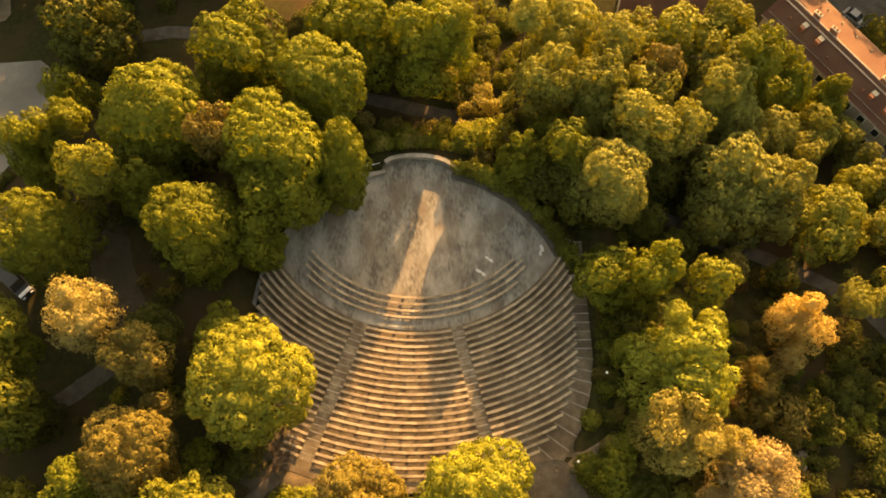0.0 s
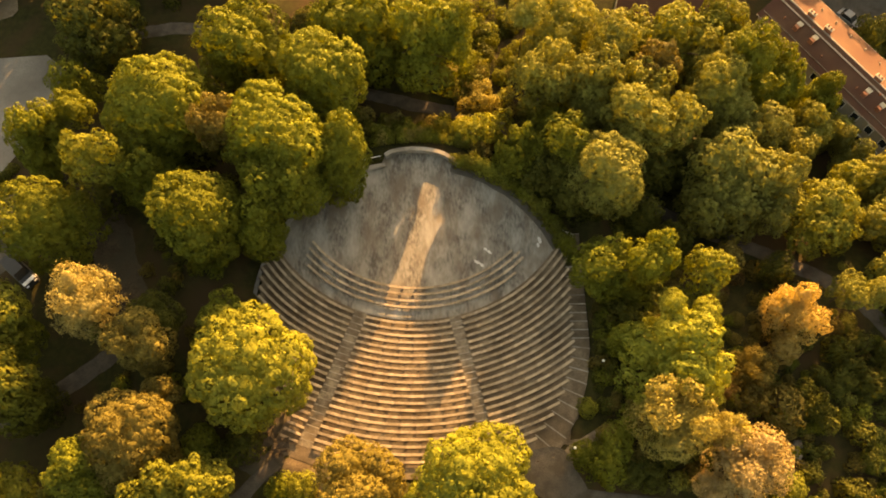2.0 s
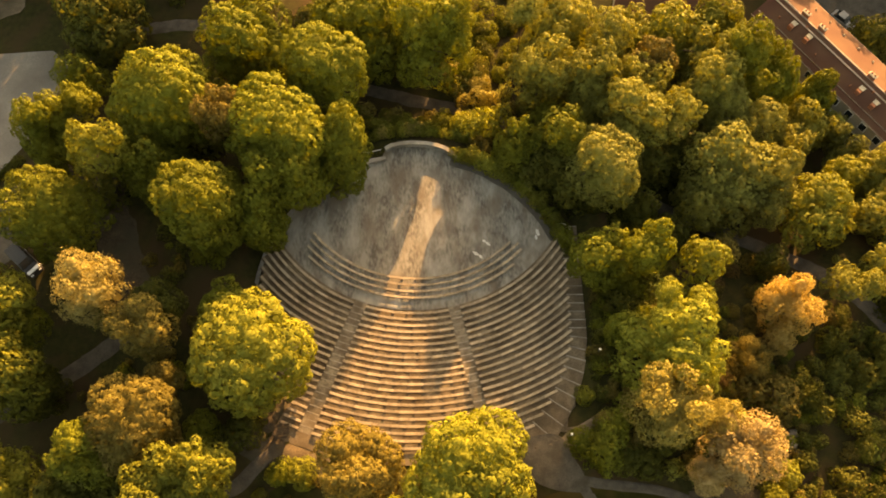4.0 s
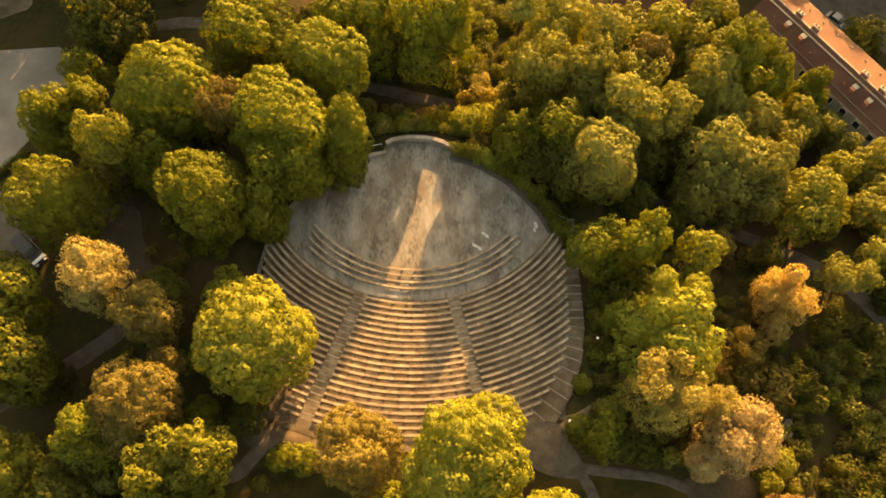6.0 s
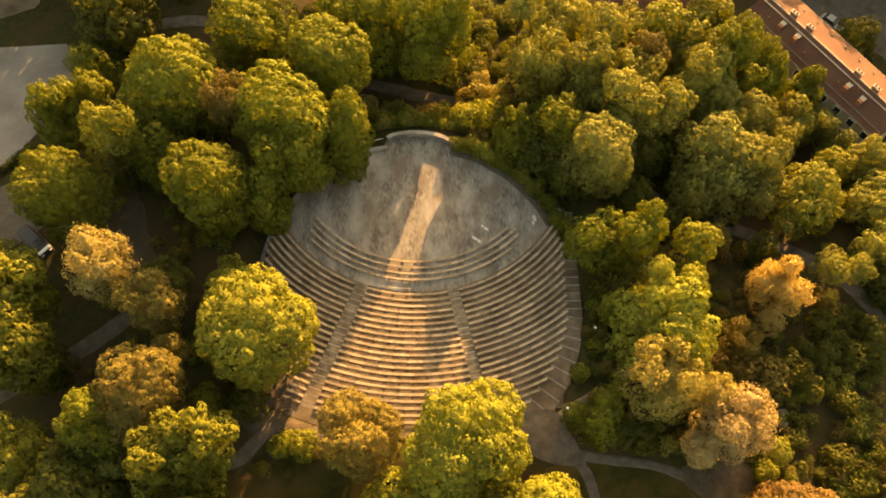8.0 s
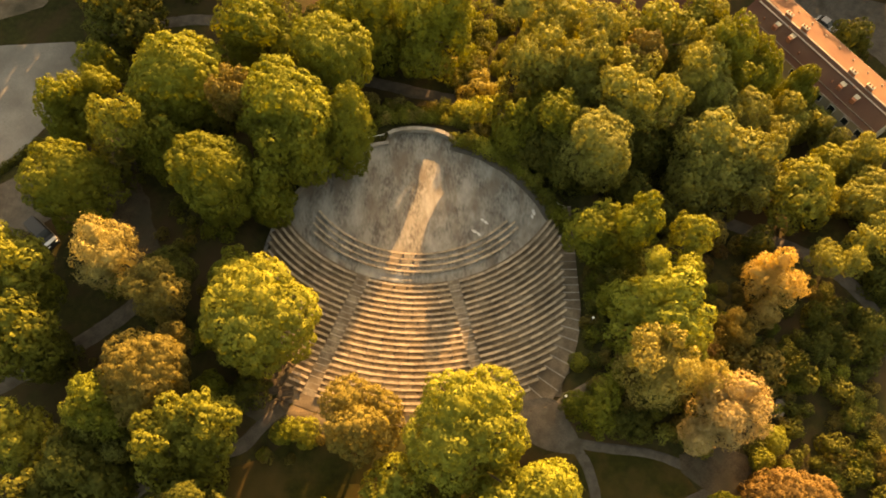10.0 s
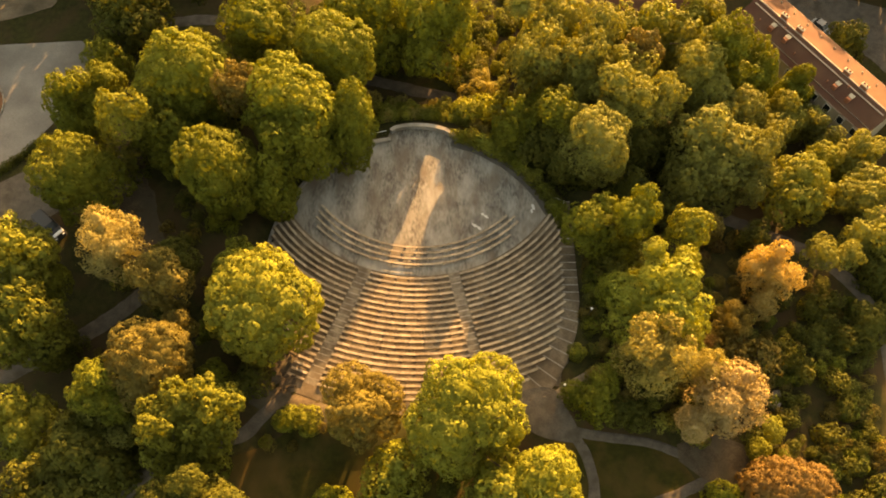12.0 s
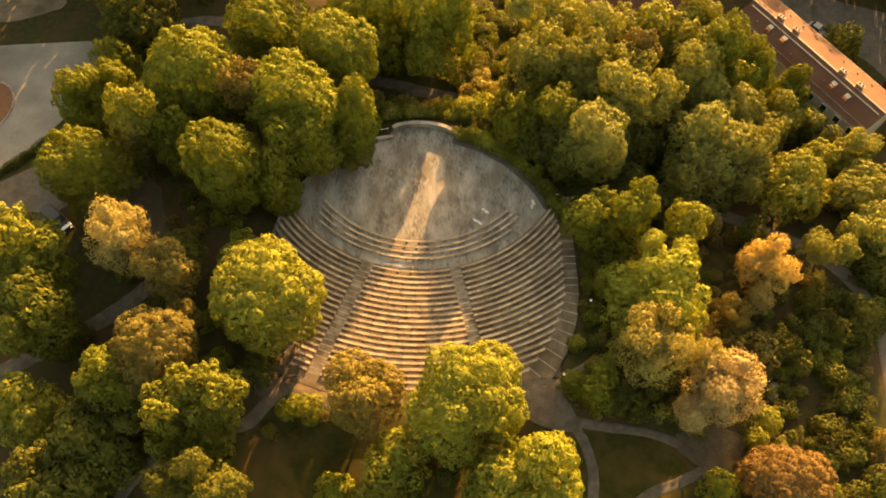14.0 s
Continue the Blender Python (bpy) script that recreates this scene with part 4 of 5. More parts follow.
tree("round", "russet", 39.9, -8.0, 4.7, 5.0, 0.90)
tree("small", "green", 33.1, -8.1, 2.3, 2.8, 1.00)
tree("small", "lime", 38.3, -2.1, 2.2, 1.6, 0.90)
tree("small", "lime", 40.7, 0.4, 1.0, 2.0, 0.80)
tree("lobed", "dark", 26.4, 5.1, 1.7, 2.9, 1.00)
tree("lobed", "dark", 70.1, 70.3, -10.9, 4.3, 1.10)
tree("lobed", "purple", 75.8, 59.8, -10.9, 2.7, 1.00)
tree("lobed", "dark", -39.9, -6.1, 7.0, 6.0, 0.95)
tree("lobed", "dark", -43.2, -10.0, 6.0, 5.8, 0.95)
tree("wispy", "spring", 6.0, 47.6, 0.0, 2.4, 1.10)
tree("wispy", "spring", 3.9, 46.9, 0.4, 2.2, 1.05, category="shrub")
tree("wispy", "lime", 7.9, 48.7, -0.5, 2.3, 1.10, category="shrub")
tree("airy", "olive", 37.3, 51.6, 4.0, 5.0, 1.10)
tree("lobed", "olive", -9.8, 71.5, 1.5, 6.0, 1.20)
tree("lobed", "olive", -1.2, 72.0, 1.0, 6.0, 1.20)
tree("lobed", "olive", 60.1, 26.5, 1.0, 4.7, 1.00)
tree("lobed", "dark", 60.3, 22.2, 0.0, 3.8, 1.00)
tree("loose", "brown", 37.8, 14.0, 1.0, 2.9, 1.00)
tree("lobed", "dark", -25.8, -10.5, 9.0, 4.6, 1.00)
tree("lobed", "dark", -36.6, 0.2, 7.5, 4.2, 1.00)
tree("tall", "green", 57.4, 55.4, -7.0, 2.0, 1.90)
tree("small", "grey", 61.2, 47.4, -6.2, 1.9, 1.20)
tree("small", "olive", 64.4, 44.5, -6.2, 2.0, 1.10)
tree("lobed", "grey", 59.8, 46.5, -7.8, 2.0, 1.20)
tree("small", "dark", 48.2, 40.0, -4.3, 2.4, 1.20)
tree("small", "green", -11.3, -0.4, 4.3, 2.0, 0.90)
tree("lobed", "dark", -48.3, 9.2, 2.1, 3.4, 1.20)
tree("small", "dark", 21.6, 2.2, 2.6, 2.4, 0.90)
tree("small", "dark", 24.2, 1.6, 2.0, 2.1, 0.90)
tree("small", "green", 20.8, 6.2, 3.4, 2.0, 1.00)
tree("wispy", "gold", 5.4, 54.0, -3.4, 1.9, 1.10)
tree("wispy", "gold", 3.4, 53.4, -3.6, 1.6, 1.10)
tree("wispy", "gold", 7.2, 53.6, -3.6, 1.7, 1.10)
tree("lobed", "green", -50.9, 41.4, 5.7, 4.2, 1.20)
# added crown that cuts off the right side of the stage's sun streak
tree("lobed", "olive", 11.2, 61.2, 8.4, 2.7, 0.80)
tree("small", "dark", 35.0, 3.5, 2.0, 2.6, 1.10)
tree("lobed", "lime", -28.3, -4.2, 5.2, 5.0, 1.10)
tree("lobed", "olive", 27.0, 62.6, -0.1, 4.9, 1.01)
tree("lobed", "dark", -39.0, -4.7, 7.0, 2.8, 1.00)
tree("small", "grey", -36.1, -2.8, 7.6, 2.1, 1.00)
tree("small", "dark", 30.5, 32.0, -0.8, 2.8, 1.10)
tree("small", "brown", 37.5, 29.0, -1.0, 2.6, 1.10)
tree("small", "dark", 44.0, 27.6, -1.2, 2.5, 1.00)
tree("small", "dark", 26.8, 35.2, -0.5, 3.0, 0.92)
tree("lobed", "green", 46.9, 58.4, 0.0, 3.4, 1.18)
tree("lobed", "green", 55.1, 54.9, -6.0, 3.4, 1.26)
tree("lobed", "olive", 57.5, 52.1, -8.3, 3.2, 1.18)
tree("small", "grey", 59.7, 51.7, -8.3, 2.8, 1.09)
tree("lobed", "green", -18.0, 36.4, 6.2, 3.9, 0.85)
tree("lobed", "green", -13.1, 38.1, 4.2, 3.3, 1.30)
tree("lobed", "green", -22.6, 30.6, 3.3, 3.2, 1.30)
tree("lobed", "dark", 14.6, 40.2, 2.5, 3.9, 1.09)
tree("lobed", "olive", 27.1, 51.9, 4.5, 3.9, 1.01)
tree("lobed", "olive", 37.1, 51.7, 1.3, 4.2, 1.09)
tree("lobed", "green", 46.3, 54.7, -0.8, 3.9, 1.09)
tree("lobed", "olive", 52.2, 50.3, -4.4, 3.8, 1.18)
tree("lobed", "grey", 49.6, 46.0, -2.9, 3.4, 1.09)
tree("lobed", "grey", 40.2, 46.7, 0.4, 4.3, 1.01)
tree("lobed", "olive", 20.4, 48.7, 3.3, 3.6, 1.18)
tree("lobed", "green", 15.9, 49.2, -1.2, 4.3, 1.09)
tree("lobed", "grey", 24.0, 38.8, 3.1, 3.0, 1.09)
tree("lobed", "grey", 39.5, 36.0, -0.5, 4.5, 1.01)
tree("lobed", "olive", 54.3, 35.4, -3.9, 3.6, 1.01)
tree("lobed", "dark", 34.8, 42.4, -2.1, 4.4, 1.09)
tree("lobed", "olive", 60.7, 39.7, -6.4, 4.3, 1.01)
tree("lobed", "dark", 18.4, 37.0, -2.8, 4.5, 1.01)
tree("lobed", "green", 23.4, 24.7, 2.6, 3.5, 1.20)
tree("lobed", "green", -37.2, 36.5, 5.5, 3.3, 1.30)

# unseen trees, added out of view or beneath other crowns to shade the ground
for x, y, zc, r in ((-27, 82, 8, 6.5), (-15, 83, 8, 6.5), (-4, 84, 7.5, 6), (-92, 72, 8, 8), (-84, 80, 8, 8), (-74, 77, 9, 7.5), (-64, 79, 9, 8), (-54, 77, 9, 7), (-45, 82, 8, 7.5), (-34, 80, 7, 7), 
                    (58, 90, -11, 6), (68, 91, -11.5, 6), (78, 88, -11.5, 6), (88, 82, -10.5, 6), (92, 72, -6, 7),
                    (-98, 60, 7, 8), (84, 52, -2, 7),
                    (-90, 77, 2, 5), (-80, 77, 3, 5.5), (-71, 76, 3, 5), (-62, 75, 3, 5), (-55, 73, 2, 4.5), (-48, 75, 3, 5),
                    (-37, 38, 2.5, 4.5), (-38, 77, 1, 5), (-31, 78, 1, 5), (-44, 78, 1, 5), (-33, 44, 3, 5), (-40, 44, 3, 4.5), (-44, 36, 3, 3.5), (27, 47, -1.5, 4), (22, 50.5, -1, 4), (31, 43, -1.5, 3.5), (33.5, 44, -1.5, 3.5),
                    (62, 96, -5, 7), (73, 97, -5, 7), (84, 93, -5, 7), (92, 86, -5, 7)):
    tree("shrub", "dark" if x % 3 else "olive", x, y, zc, r, 1.1)


UNDERGROWTH = []


def scatter(seed, count, x0, x1, y0, y1, colours, low, high, tall=0.9, joined=False, form="shrub"):
    """Shrubs strewn over a stretch of ground, clear of the paths and the theatre."""
    rnd = random.Random(seed)
    made = tries = 0
    while made < count and tries < count * 12:
        tries += 1
        x, y, r = rnd.uniform(x0, x1), rnd.uniform(y0, y1), rnd.uniform(low, high)
        if theatre_gap(x, y)[0] < r * 0.7 + 0.2 or any((x - a) ** 2 + (y - b) ** 2 < (1.5 + r * 0.75) ** 2 for a, b in PATH_POINTS):
            continue
        made += 1
        if joined:
            UNDERGROWTH.append((x, y, ground_z(x, y) + r * 0.45, r, tall * rnd.uniform(0.8, 1.3), rnd.uniform(0, 6.28), rnd.choice(colours), form if form == "wispy" else "bush"))
            continue
        tree(form, rnd.choice(colours), x, y, ground_z(x, y) + r * 0.55, r, tall * rnd.uniform(0.8, 1.3), squash=rnd.uniform(0.8, 1.2), category="shrub")


def lean_over_wall(seed, count, a0, a1, colours, form="shrub"):
    """Shrubs close behind the curved stage wall, their crowns hanging over it."""
    rnd = random.Random(seed)
    for i in range(count):
        a, r = radians(a0 + (a1 - a0) * (i + rnd.uniform(0.2, 0.8)) / count), rnd.uniform(0.9, 1.5)
        d = STAGE_R + r * 0.45
        x, y = STAGE_X + d * math.cos(a), STAGE_Y + d * math.sin(a)
        tree(form, rnd.choice(colours), x, y, max(ground_z(x, y), -0.6) + r * 0.75, r, rnd.uniform(0.9, 1.2), category="shrub")


scatter(15, 30, -46, -24, 0, 30, ["dark", "brown", "green"], 0.6, 1.3, joined=True)
lean_over_wall(21, 11, 56, 76, ["lime", "spring", "lime"], "wispy")
lean_over_wall(23, 10, 38, 56, ["lime", "olive", "green"])
lean_over_wall(22, 11, 16, 38, ["dark", "green"])
rnd = random.Random(77)
for k in range(1, 15):
    d = (outer[k] - inner[k]).normalized()
    for off in (1.0, 2.5):
        p = outer[k] + d * (off + rnd.uniform(-0.3, 0.5))
        r = rnd.uniform(0.7, 1.15) * (1 if off < 2 else 1.2)
        tree("shrub", rnd.choice(["brown", "green", "olive", "dark", "lime"]), p.x, p.y + rnd.uniform(-0.4, 0.4), ground_z(p.x, p.y) + r * 0.5, r, rnd.uniform(0.8, 1.2), category="shrub")
scatter(13, 18, 11, 25, 47, 60, ["lime", "olive", "green"], 1.2, 2.4, 1.2)
scatter(14, 12, -54, -38, 64.5, 76, ["dark", "green"], 1.2, 2.2, joined=True)
scatter(17, 12, 11, 18, 36, 44.5, ["green", "lime", "dark"], 0.9, 1.6)
scatter(11, 30, 2, 14, 43, 53.5, ["gold", "spring", "gold", "lime"], 1.0, 1.9, 1.2, form="wispy")
scatter(19, 9, -25, -13, -3, 1.5, ["green", "brown", "lime"], 0.6, 1.1, form="wispy")
scatter(12, 7, -4, 7, -13, -4, ["dark", "green"], 1.0, 1.8)
scatter(1, 28, -14, 6, 45.8, 52.5, ["lime", "spring", "gold", "green"], 1.0, 1.8, form="wispy")
scatter(29, 30, -11, 4, 44.5, 50.5, ["lime", "green", "gold", "lime"], 0.6, 1.1, 1.1, form="wispy")
rnd = random.Random(41)
for i in range(14):      # close behind the apse of the stage wall
    x, r = -9.3 + 0.95 * i, rnd.uniform(0.75, 1.1)
    y = 45.4 + 0.8 * r - 0.035 * (x + 3.4) ** 2 * 0.6 + rnd.uniform(0, 0.3)
    tree("wispy", rnd.choice(["lime", "spring", "gold", "green"]), x, y, max(ground_z(x, y), -0.4) + r * 0.6, r, 1.0, category="shrub")
scatter(2, 16, 1, 10, 52.5, 60, ["gold", "lime", "gold", "olive"], 1.0, 1.9, form="wispy")
scatter(3, 30, 2, 18, 57, 72, ["green", "dark", "green"], 0.9, 1.7, form="wispy")
scatter(4, 26, 16, 28, 20, 48, ["dark", "green", "dark", "olive"], 1.2, 2.6)
scatter(5, 165, 18, 32, -1, 28, ["green", "brown", "dark", "brown", "olive", "green"], 0.6, 1.6, joined=True)
scatter(25, 28, 43, 60, -10, 19, ["dark", "dark", "brown", "dark"], 1.1, 2.2, 1.1)
scatter(6, 95, 38, 62, -12, 22, ["dark", "dark", "brown", "dark", "green", "brown"], 0.7, 1.6, joined=True)
scatter(30, 60, 41, 57, -12, 12, ["dark", "green", "dark", "brown"], 0.8, 1.5, joined=True)
scatter(7, 60, 32, 58, 4, 32, ["brown", "brown", "green", "olive", "dark"], 0.6, 1.35, joined=True, form="wispy")
scatter(18, 75, 29, 46, 4, 33, ["brown", "brown", "brown", "russet", "green"], 0.7, 1.4, 0.75, joined=True, form="wispy")
scatter(28, 34, 3, 13, 57, 80, ["green", "dark", "dark"], 1.2, 2.0, joined=True)
scatter(8, 26, -48, -24, 8, 44, ["dark", "green"], 1.0, 1.8, joined=True)
scatter(9, 16, -24, 4, 58, 70, ["dark", "green", "olive"], 1.5, 2.8, joined=True)
scatter(10, 12, 20, 60, 48, 70, ["dark", "olive"], 1.5, 2.8, joined=True)


def undergrowth():
    """Low bushes past counting, between the trees of the banks: one object."""
    vs, fs, mats, base = [], [], [], 0
    tints = sorted({u[6] for u in UNDERGROWTH})
    shapes = {"bush": [], "wispy": []}
    for form in shapes:
        for me in CANOPIES[form]:
            co = np.empty(len(me.vertices) * 3)
            me.vertices.foreach_get("co", co)
            shapes[form].append((co.reshape(-1, 3), [p.vertices[:] for p in me.polygons]))
    for i, (x, y, z, r, tall, turn, tint, form) in enumerate(UNDERGROWTH):
        co, quads = shapes[form][i % len(shapes[form])]
        c, s_ = math.cos(turn), math.sin(turn)
        p = np.stack((co[:, 0] * c - co[:, 1] * s_, co[:, 0] * s_ + co[:, 1] * c, co[:, 2] * tall), 1) * r + np.array((x, y, z))
        vs.append(p)
        fs.extend([tuple(v + base for v in f) for f in quads])
        mats.append(np.full(len(quads), tints.index(tint)))
        base += len(p)
    me = bpy.data.meshes.new("undergrowth")
    me.from_pydata(np.concatenate(vs).tolist(), [], fs)
    for tint in tints:
        me.materials.append(LEAF[tint])
    me.polygons.foreach_set("material_index", np.concatenate(mats))
    tagged(new("undergrowth", me), "mixed green and bronze undergrowth between the trees", "undergrowth", kind="stuff")


undergrowth()


# ---- small shapes ----
def tube(bm, a, b, r0, r1=None, n=8):
    a, b = Vector(a), Vector(b)
    d = (b - a).normalized()
    u = d.orthogonal().normalized()
    w_ = d.cross(u)
    r1 = r0 if r1 is None else r1
    rings = [[bm.verts.new(p + (u * math.cos(i * math.tau / n) + w_ * math.sin(i * math.tau / n)) * r) for i in range(n)] for p, r in ((a, r0), (b, r1))]
    for i in range(n):
        bm.faces.new((rings[0][i], rings[0][(i + 1) % n], rings[1][(i + 1) % n], rings[1][i]))
    bm.faces.new(rings[0][::-1])
    bm.faces.new(rings[1])
    return bm


def ball(bm, c, r, squash=1.0, rough=0.0, seed=0):
    res = bmesh.ops.create_icosphere(bm, subdivisions=2, radius=1.0)
    for v in res["verts"]:
        k = 1 + rough * noise.noise(v.co * 1.7 + Vector((seed, seed * 0.7, 0)))
        v.co = Vector(c) + Vector((v.co.x * r * k, v.co.y * r * k, v.co.z * r * squash * k))
    return bm


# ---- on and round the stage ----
# the shade of wall and shrubs, laid on the floor as a darker strip
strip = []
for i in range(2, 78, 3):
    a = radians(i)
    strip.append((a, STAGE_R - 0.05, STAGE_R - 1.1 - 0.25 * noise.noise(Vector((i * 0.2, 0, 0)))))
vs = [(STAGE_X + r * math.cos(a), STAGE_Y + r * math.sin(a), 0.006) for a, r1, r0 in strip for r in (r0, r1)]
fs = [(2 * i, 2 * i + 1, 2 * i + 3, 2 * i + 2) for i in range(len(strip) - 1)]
tagged(new("wall_shade_strip", raw("wall_shade_strip", vs, fs, SHADED_EDGE)), "dark strip of painted shade along the stage wall", "gutter", kind="structure")

for x, y, w_, d_, turn in ((4.6, 28.1, 0.5, 0.22, -35), (5.2, 27.7, 0.4, 0.2, -40), (6.2, 29.5, 0.42, 0.2, -40), (5.7, 29.9, 0.3, 0.16, -35), (12.8, 31.2, 0.22, 0.55, 12), (12.6, 30.5, 0.2, 0.35, 5)):
    rnd = random.Random(x)
    n = 9
    vs = []
    for i in range(n):
        a = i * math.tau / n
        k = rnd.uniform(0.7, 1.2)
        p = Matrix.Rotation(radians(turn), 4, "Z") @ Vector((math.cos(a) * w_ * k, math.sin(a) * d_ * k, 0))
        vs.append((x + p.x, y + p.y, 0.008))
    tagged(new("paint_mark", raw("paint_mark", vs, [tuple(range(n))], CHALK)), "worn white paint mark on the stage floor", "paint mark", kind="structure")

wall_along("stage_wall_side", [(-7.7, 41.75), (-10.6, 41.2)], 0.35, 0.5, WALL, CONCRETE, "short low concrete wall with a pale coping beside the stage")
rail = thing("stair_railing", "thin metal stair railing beside the stage wall", "railing")
for i in range(6):
    t = i / 5
    part("post", tube(bmesh.new(), (-8.5 - 2.6 * t, 42.9 - 0.4 * t, -0.4 - 0.6 * t), (-8.5 - 2.6 * t, 42.9 - 0.4 * t, 1.0 - 0.6 * t), 0.03, n=6), DARK_METAL, rail)
part("handrail", tube(bmesh.new(), (-8.4, 42.9, 1.0), (-11.2, 42.5, 0.4), 0.04, n=6), WHITE, rail, "pale handrail")

gate = thing("gate", "small white barred gate at the edge of the stage", "gate", place=pose(16.4, 31.9, 0.0, 0, 0, -25))
for i in range(7):
    part("bar", tube(bmesh.new(), (-0.75 + 0.25 * i, 0, 0.06), (-0.75 + 0.25 * i, 0, 1.0), 0.022, n=6), WHITE, gate)
for z in (0.12, 0.98):
    part("rail", boxed(-0.8, -0.03, z, 0.8, 0.03, z + 0.06, bevel=0.01), WHITE, gate)
bin_ = thing("litter_bin", "black litter bin with a domed lid", "litter bin", place=pose(14.9, 33.0, 0.0))
part("drum", tube(bmesh.new(), (0, 0, 0), (0, 0, 0.9), 0.3, 0.34, 14), DARK_METAL, bin_)
part("lid", ball(bmesh.new(), (0, 0, 0.9), 0.36, 0.5), DARK_METAL, bin_)

# ---- lamps beside the long stair ----
def garden_lamp(x, y):
    top = thing("garden_lamp", "white globe lamp on a slim dark post among shrubs", "lamp", "globe lamps", place=pose(x, y, ground_z(x, y)))
    part("post", tube(bmesh.new(), (0, 0, -0.2), (0, 0, 2.3), 0.05, 0.04, 8), DARK_METAL, top)
    part("collar", tube(bmesh.new(), (0, 0, 2.25), (0, 0, 2.36), 0.1, 0.09, 10), DARK_METAL, top)
    bm = ball(bmesh.new(), (0, 0, 2.5), 0.16)
    for f in bm.faces:
        f.smooth = True
    part("globe", bm, WHITE, top, "white opal globe")


garden_lamp(19.0, 14.3)
garden_lamp(14.9, 4.3)

# ---- landings at the top of the seating ----
outline = [(8.0, 3.0), (10.2, 4.3), (13.9, 4.9), (15.0, 2.6), (16.6, 0.3), (17.6, -1.6), (15.8, -1.8), (13.0, -1.6), (10.4, -0.6)]
for i in range(3):      # rounded corners
    outline = [(a[0] + (b[0] - a[0]) * k, a[1] + (b[1] - a[1]) * k) for a, b in zip(outline, outline[1:] + outline[:1]) for k in (0.25, 0.75)]
landing = sheet("landing_east", outline, GRAVEL, "worn grey asphalt landing at the head of the long stair", "landing", lift=0.0, step=0.5)
for v in landing.data.vertices:      # level with the top step, then down with the paths
    v.co.z = max(ground_z(v.co.x, v.co.y) + 0.1, 3.2 - 0.4 * max(0.0, v.co.x - 14.2) - 0.3 * max(0.0, -v.co.y))
landing.data.polygons.foreach_set("use_smooth", [True] * len(landing.data.polygons))

table = thing("picnic_table", "dark wooden picnic table on the earth landing", "picnic table", place=pose(-18.2, 4.6, 3.17, 0, 0, 8))
for i in range(4):
    part("board", boxed(-0.9, -0.36 + 0.185 * i, 0.72, 0.9, -0.2 + 0.185 * i, 0.76, bevel=0.008), DARK_WOOD, table)
for y in (-0.75, 0.62):
    part("seat", boxed(-0.9, y, 0.42, 0.9, y + 0.26, 0.46, bevel=0.008), DARK_WOOD, table)
for x in (-0.65, 0.65):
    part("cross_beam", boxed(x - 0.04, -0.75, 0.36, x + 0.04, 0.88, 0.42, bevel=0.008), DARK_WOOD, table)
    for s in (-1, 1):
        part("leg", tube(bmesh.new(), (x, s * 0.6, 0.0), (x, s * 0.2, 0.72), 0.045, n=6), DARK_WOOD, table)

# ---- the bed in the square, and the hedge along it ----
bed = thing("round_bed", "oval bed of bare brown earth edged with stones", "flower bed", place=pose(-69.3, 46.0, 0.0))
gz = [ground_z(-69.3, 46.0)]
bm = bmesh.new()
ring = [bm.verts.new((math.cos(i * math.tau / 40) * 3.4, math.sin(i * math.tau / 40) * 4.6, ground_z(-69.3 + math.cos(i * math.tau / 40) * 3.4, 46 + math.sin(i * math.tau / 40) * 4.6) + 0.16)) for i in range(40)]
mid = bm.verts.new((0, 0, gz[0] + 0.35))
for i in range(40):
    bm.faces.new((mid, ring[i], ring[(i + 1) % 40]))
part("soil", bm, SOIL, bed, "bare reddish brown earth")
stone_me = mesh_of(boxed(-0.3, -0.12, -0.1, 0.3, 0.12, 0.24, bevel=0.04), "kerb_stone")
stone_me.materials.append(CONCRETE)
for i in range(44):
    a = i * math.tau / 44
    x, y = math.cos(a) * 3.5, math.sin(a) * 4.7
    part("kerb_stone", stone_me, None, bed, place=pose(x, y, ground_z(-69.3 + x, 46 + y) + 0.04, 0, 0, math.degrees(a) + 90))
for i in range(16):
    t = i / 15
    x, y = -66.5 + 8.6 * t, 31.4 + 9.8 * t
    tree("shrub", "dark", x, y, ground_z(x, y) + 0.45, 0.85, 0.9, category="shrub", label="clipped dark green hedge bush beside the gravel square")

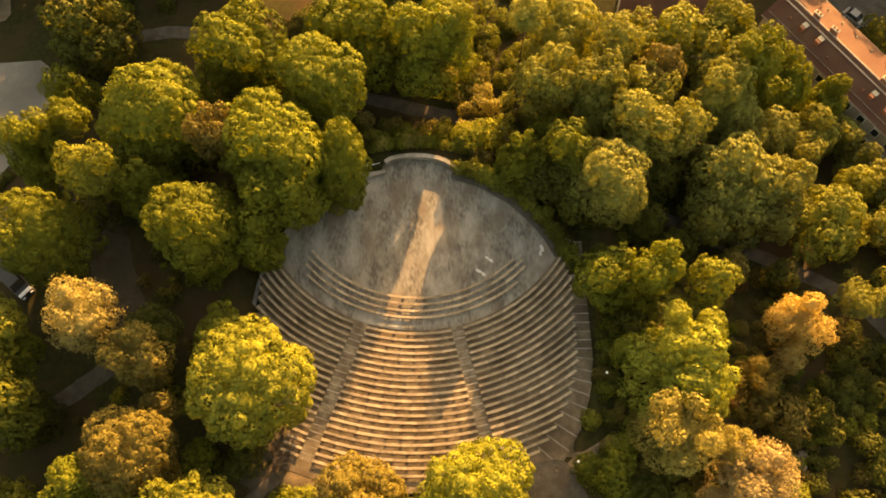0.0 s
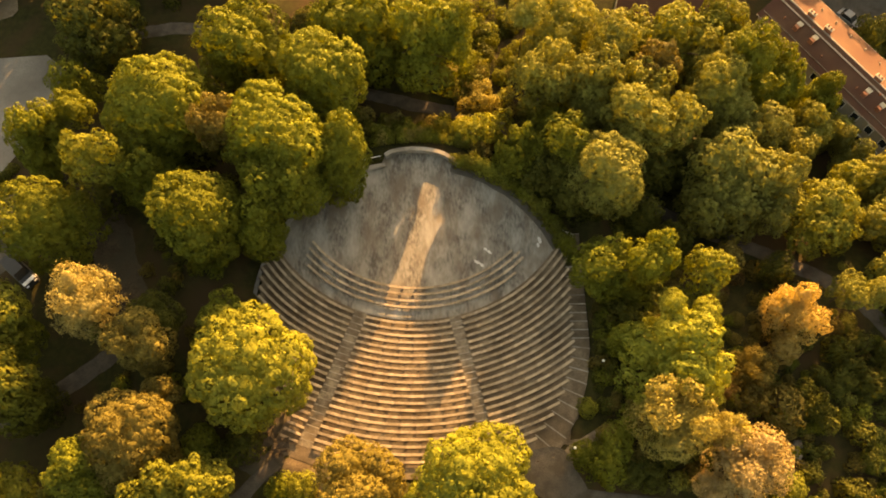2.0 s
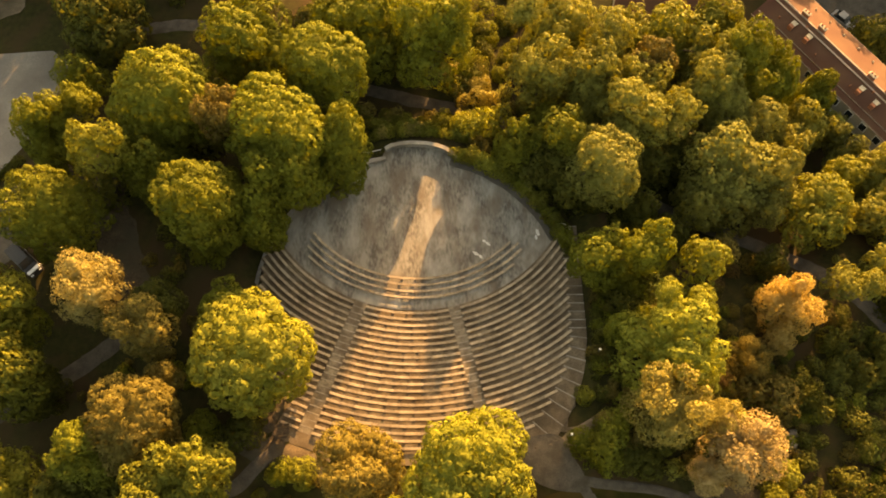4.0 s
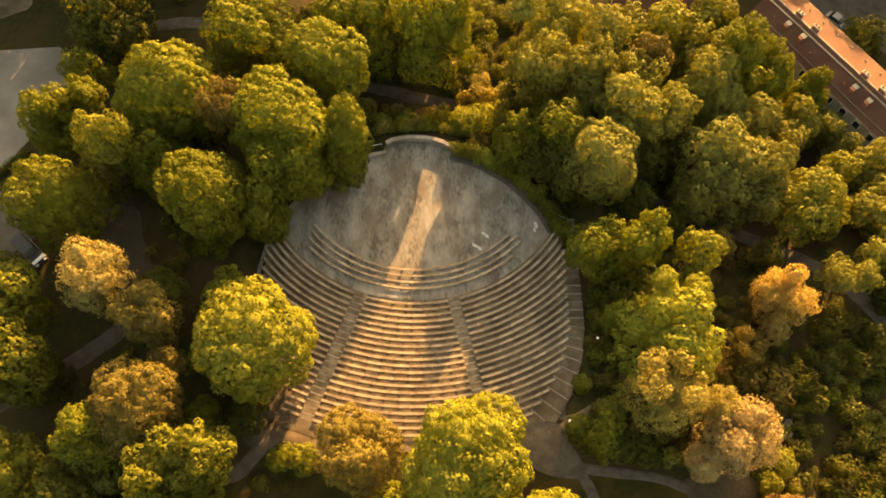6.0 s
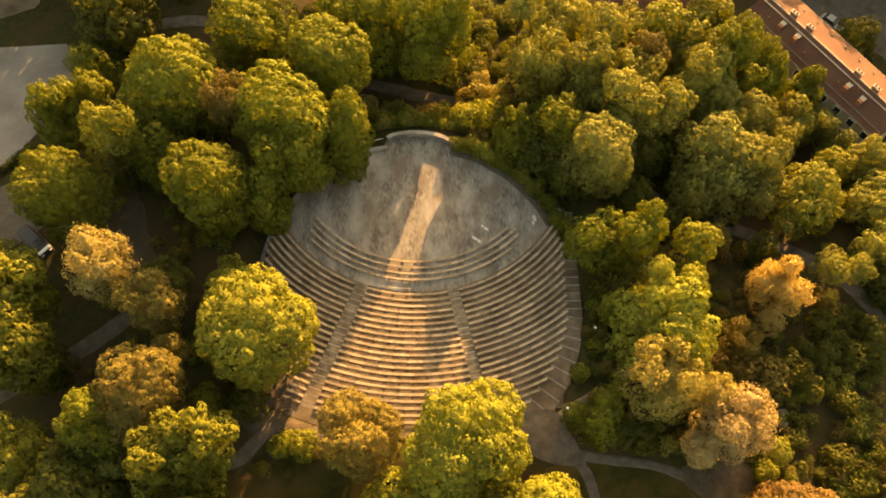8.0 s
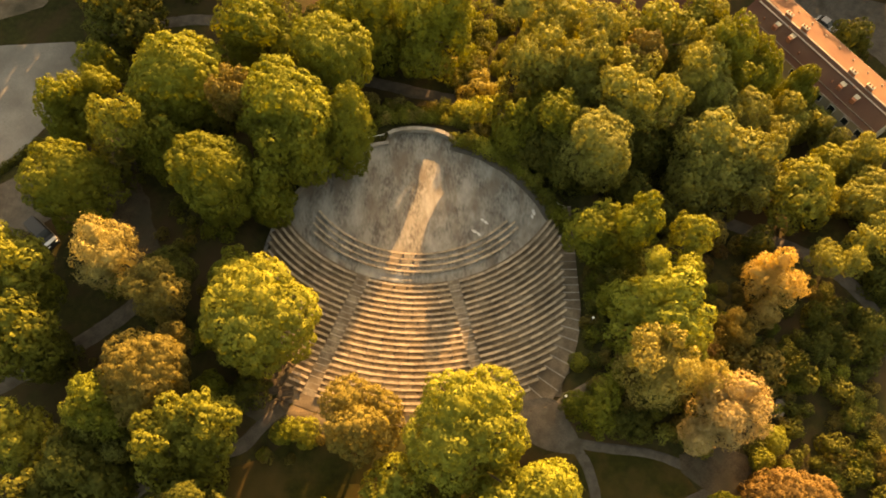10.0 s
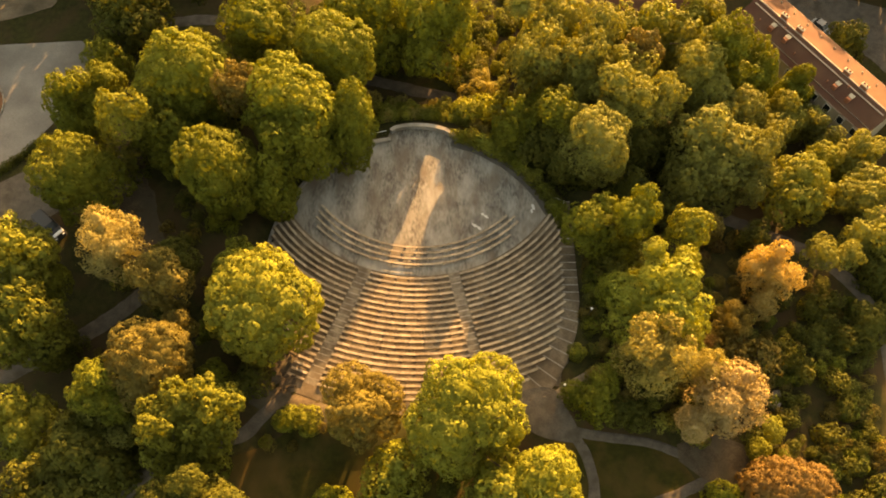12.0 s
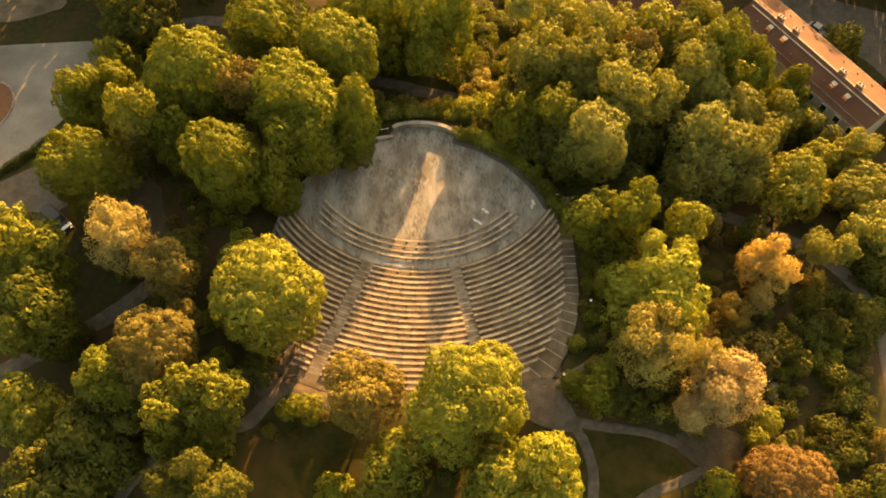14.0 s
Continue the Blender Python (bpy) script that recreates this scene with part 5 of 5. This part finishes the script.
# ---- vehicles ----
def car(name, x, y, z, turn, paint, label, length=4.4, width=1.8, height=1.45, boxy=False):
    """A car, nose towards local +x: a lofted body and glasshouse, windows, lamps and four wheels."""
    top = thing(name, label, "van" if boxy else "car", "parked vehicles", place=pose(x, y, z, 0, 0, turn))
    h, w2 = length / 2, width / 2
    belt = height * 0.58
    prof = [(-h, 0.45, 0.75), (-h + 0.12, belt - 0.06, 0.92), (-h + 0.7, belt, 1), (h - 1.25, belt, 1), (h - 0.3, belt - 0.16, 0.94), (h, 0.48, 0.78)]
    bm = bmesh.new()
    prev = None
    for px, pz, k in prof:
        r = [bm.verts.new((px, s * w2 * k, zz)) for s, zz in ((-1, 0.28), (-1, pz - 0.08), (-0.86, pz), (0.86, pz), (1, pz - 0.08), (1, 0.28))]
        if prev:
            for i in range(6):
                bm.faces.new((prev[i], prev[(i + 1) % 6], r[(i + 1) % 6], r[i]))
        else:
            bm.faces.new(r[::-1])
        prev = r
    bm.faces.new(prev)
    bmesh.ops.recalc_face_normals(bm, faces=bm.faces[:])
    body = part("body", bm, paint, top)
    back, front = (-h + 0.12, h - 1.35) if boxy else (-h + 0.5, h - 1.3)
    rb, rf = (-h + 0.25, h - 2.0) if boxy else (-h + 1.1, h - 2.1)
    bm = bmesh.new()
    lo = [bm.verts.new(p) for p in ((back, -w2 * 0.93, belt - 0.01), (front, -w2 * 0.93, belt - 0.01), (front, w2 * 0.93, belt - 0.01), (back, w2 * 0.93, belt - 0.01))]
    hi = [bm.verts.new(p) for p in ((rb, -w2 * 0.76, height - 0.05), (rf, -w2 * 0.76, height - 0.05), (rf, w2 * 0.76, height - 0.05), (rb, w2 * 0.76, height - 0.05))]
    for i in range(4):
        bm.faces.new((lo[i], lo[(i + 1) % 4], hi[(i + 1) % 4], hi[i]))
    part("window_glass", bm, GLASS, top, "dark car windows")
    part("roof", boxed(rb - 0.06, -w2 * 0.78, height - 0.06, rf + 0.06, w2 * 0.78, height, bevel=0.03), paint, top)
    if boxy:
        part("bonnet", boxed(h - 0.8, -w2 * 0.88, belt - 0.2, h - 0.32, w2 * 0.88, belt - 0.02, bevel=0.03), CAR_WHITE, top, "white bonnet")
    for sx in (-1, 1):
        for sy in (-1, 1):
            wheel = new("wheel")
            wheel.parent = top
            wheel.matrix_basis = pose(sx * length * 0.31, sy * (w2 - 0.1), 0.32)
            part("tyre", tube(bmesh.new(), (0, -0.1, 0), (0, 0.1, 0), 0.32, n=16), RUBBER, wheel)
            part("rim", tube(bmesh.new(), (0, -0.11, 0), (0, 0.11, 0), 0.19, n=12), WHITE, wheel)
    for sy in (-1, 1):
        part("headlight", boxed(h - 0.16, sy * w2 * 0.62 - 0.18, belt - 0.34, h - 0.02, sy * w2 * 0.62 + 0.18, belt - 0.2, bevel=0.02), CAR_WHITE, top)
    return top


car("van", -53.0, 25.8, ground_z(-53.0, 25.8) + 0.06, -40, CAR_DARK, "dark van with white bonnet parked by the trees", 5.0, 1.95, 1.95, True)
car("car", 68.7, 76.4, ground_z(68.7, 76.4) + 0.12, -48, CAR_GREY, "grey car parked on the road behind the building")
car("car", 82.0, 72.5, ground_z(82.0, 72.5) + 0.12, -60, CAR_WHITE, "white car parked at the roadside under trees")

# ---- rocks on the eastern slope ----
for i, (x, y, r) in enumerate(((42.7, 4.0, 0.8), (43.3, 5.4, 0.6), (42.4, 5.0, 0.5), (42.9, 7.6, 0.6), (43.6, 2.9, 0.5), (44.4, 9.3, 0.5))):
    bm = ball(bmesh.new(), (0, 0, 0), r, 0.75, 0.55, i * 3.1)
    ob = part("rock", bm, ROCK, None, place=pose(x, y, ground_z(x, y) + r * 0.25, 0, 0, i * 40))
    tagged(ob, "weathered grey boulder among dry shrubs", "rock", "boulders of the slope")
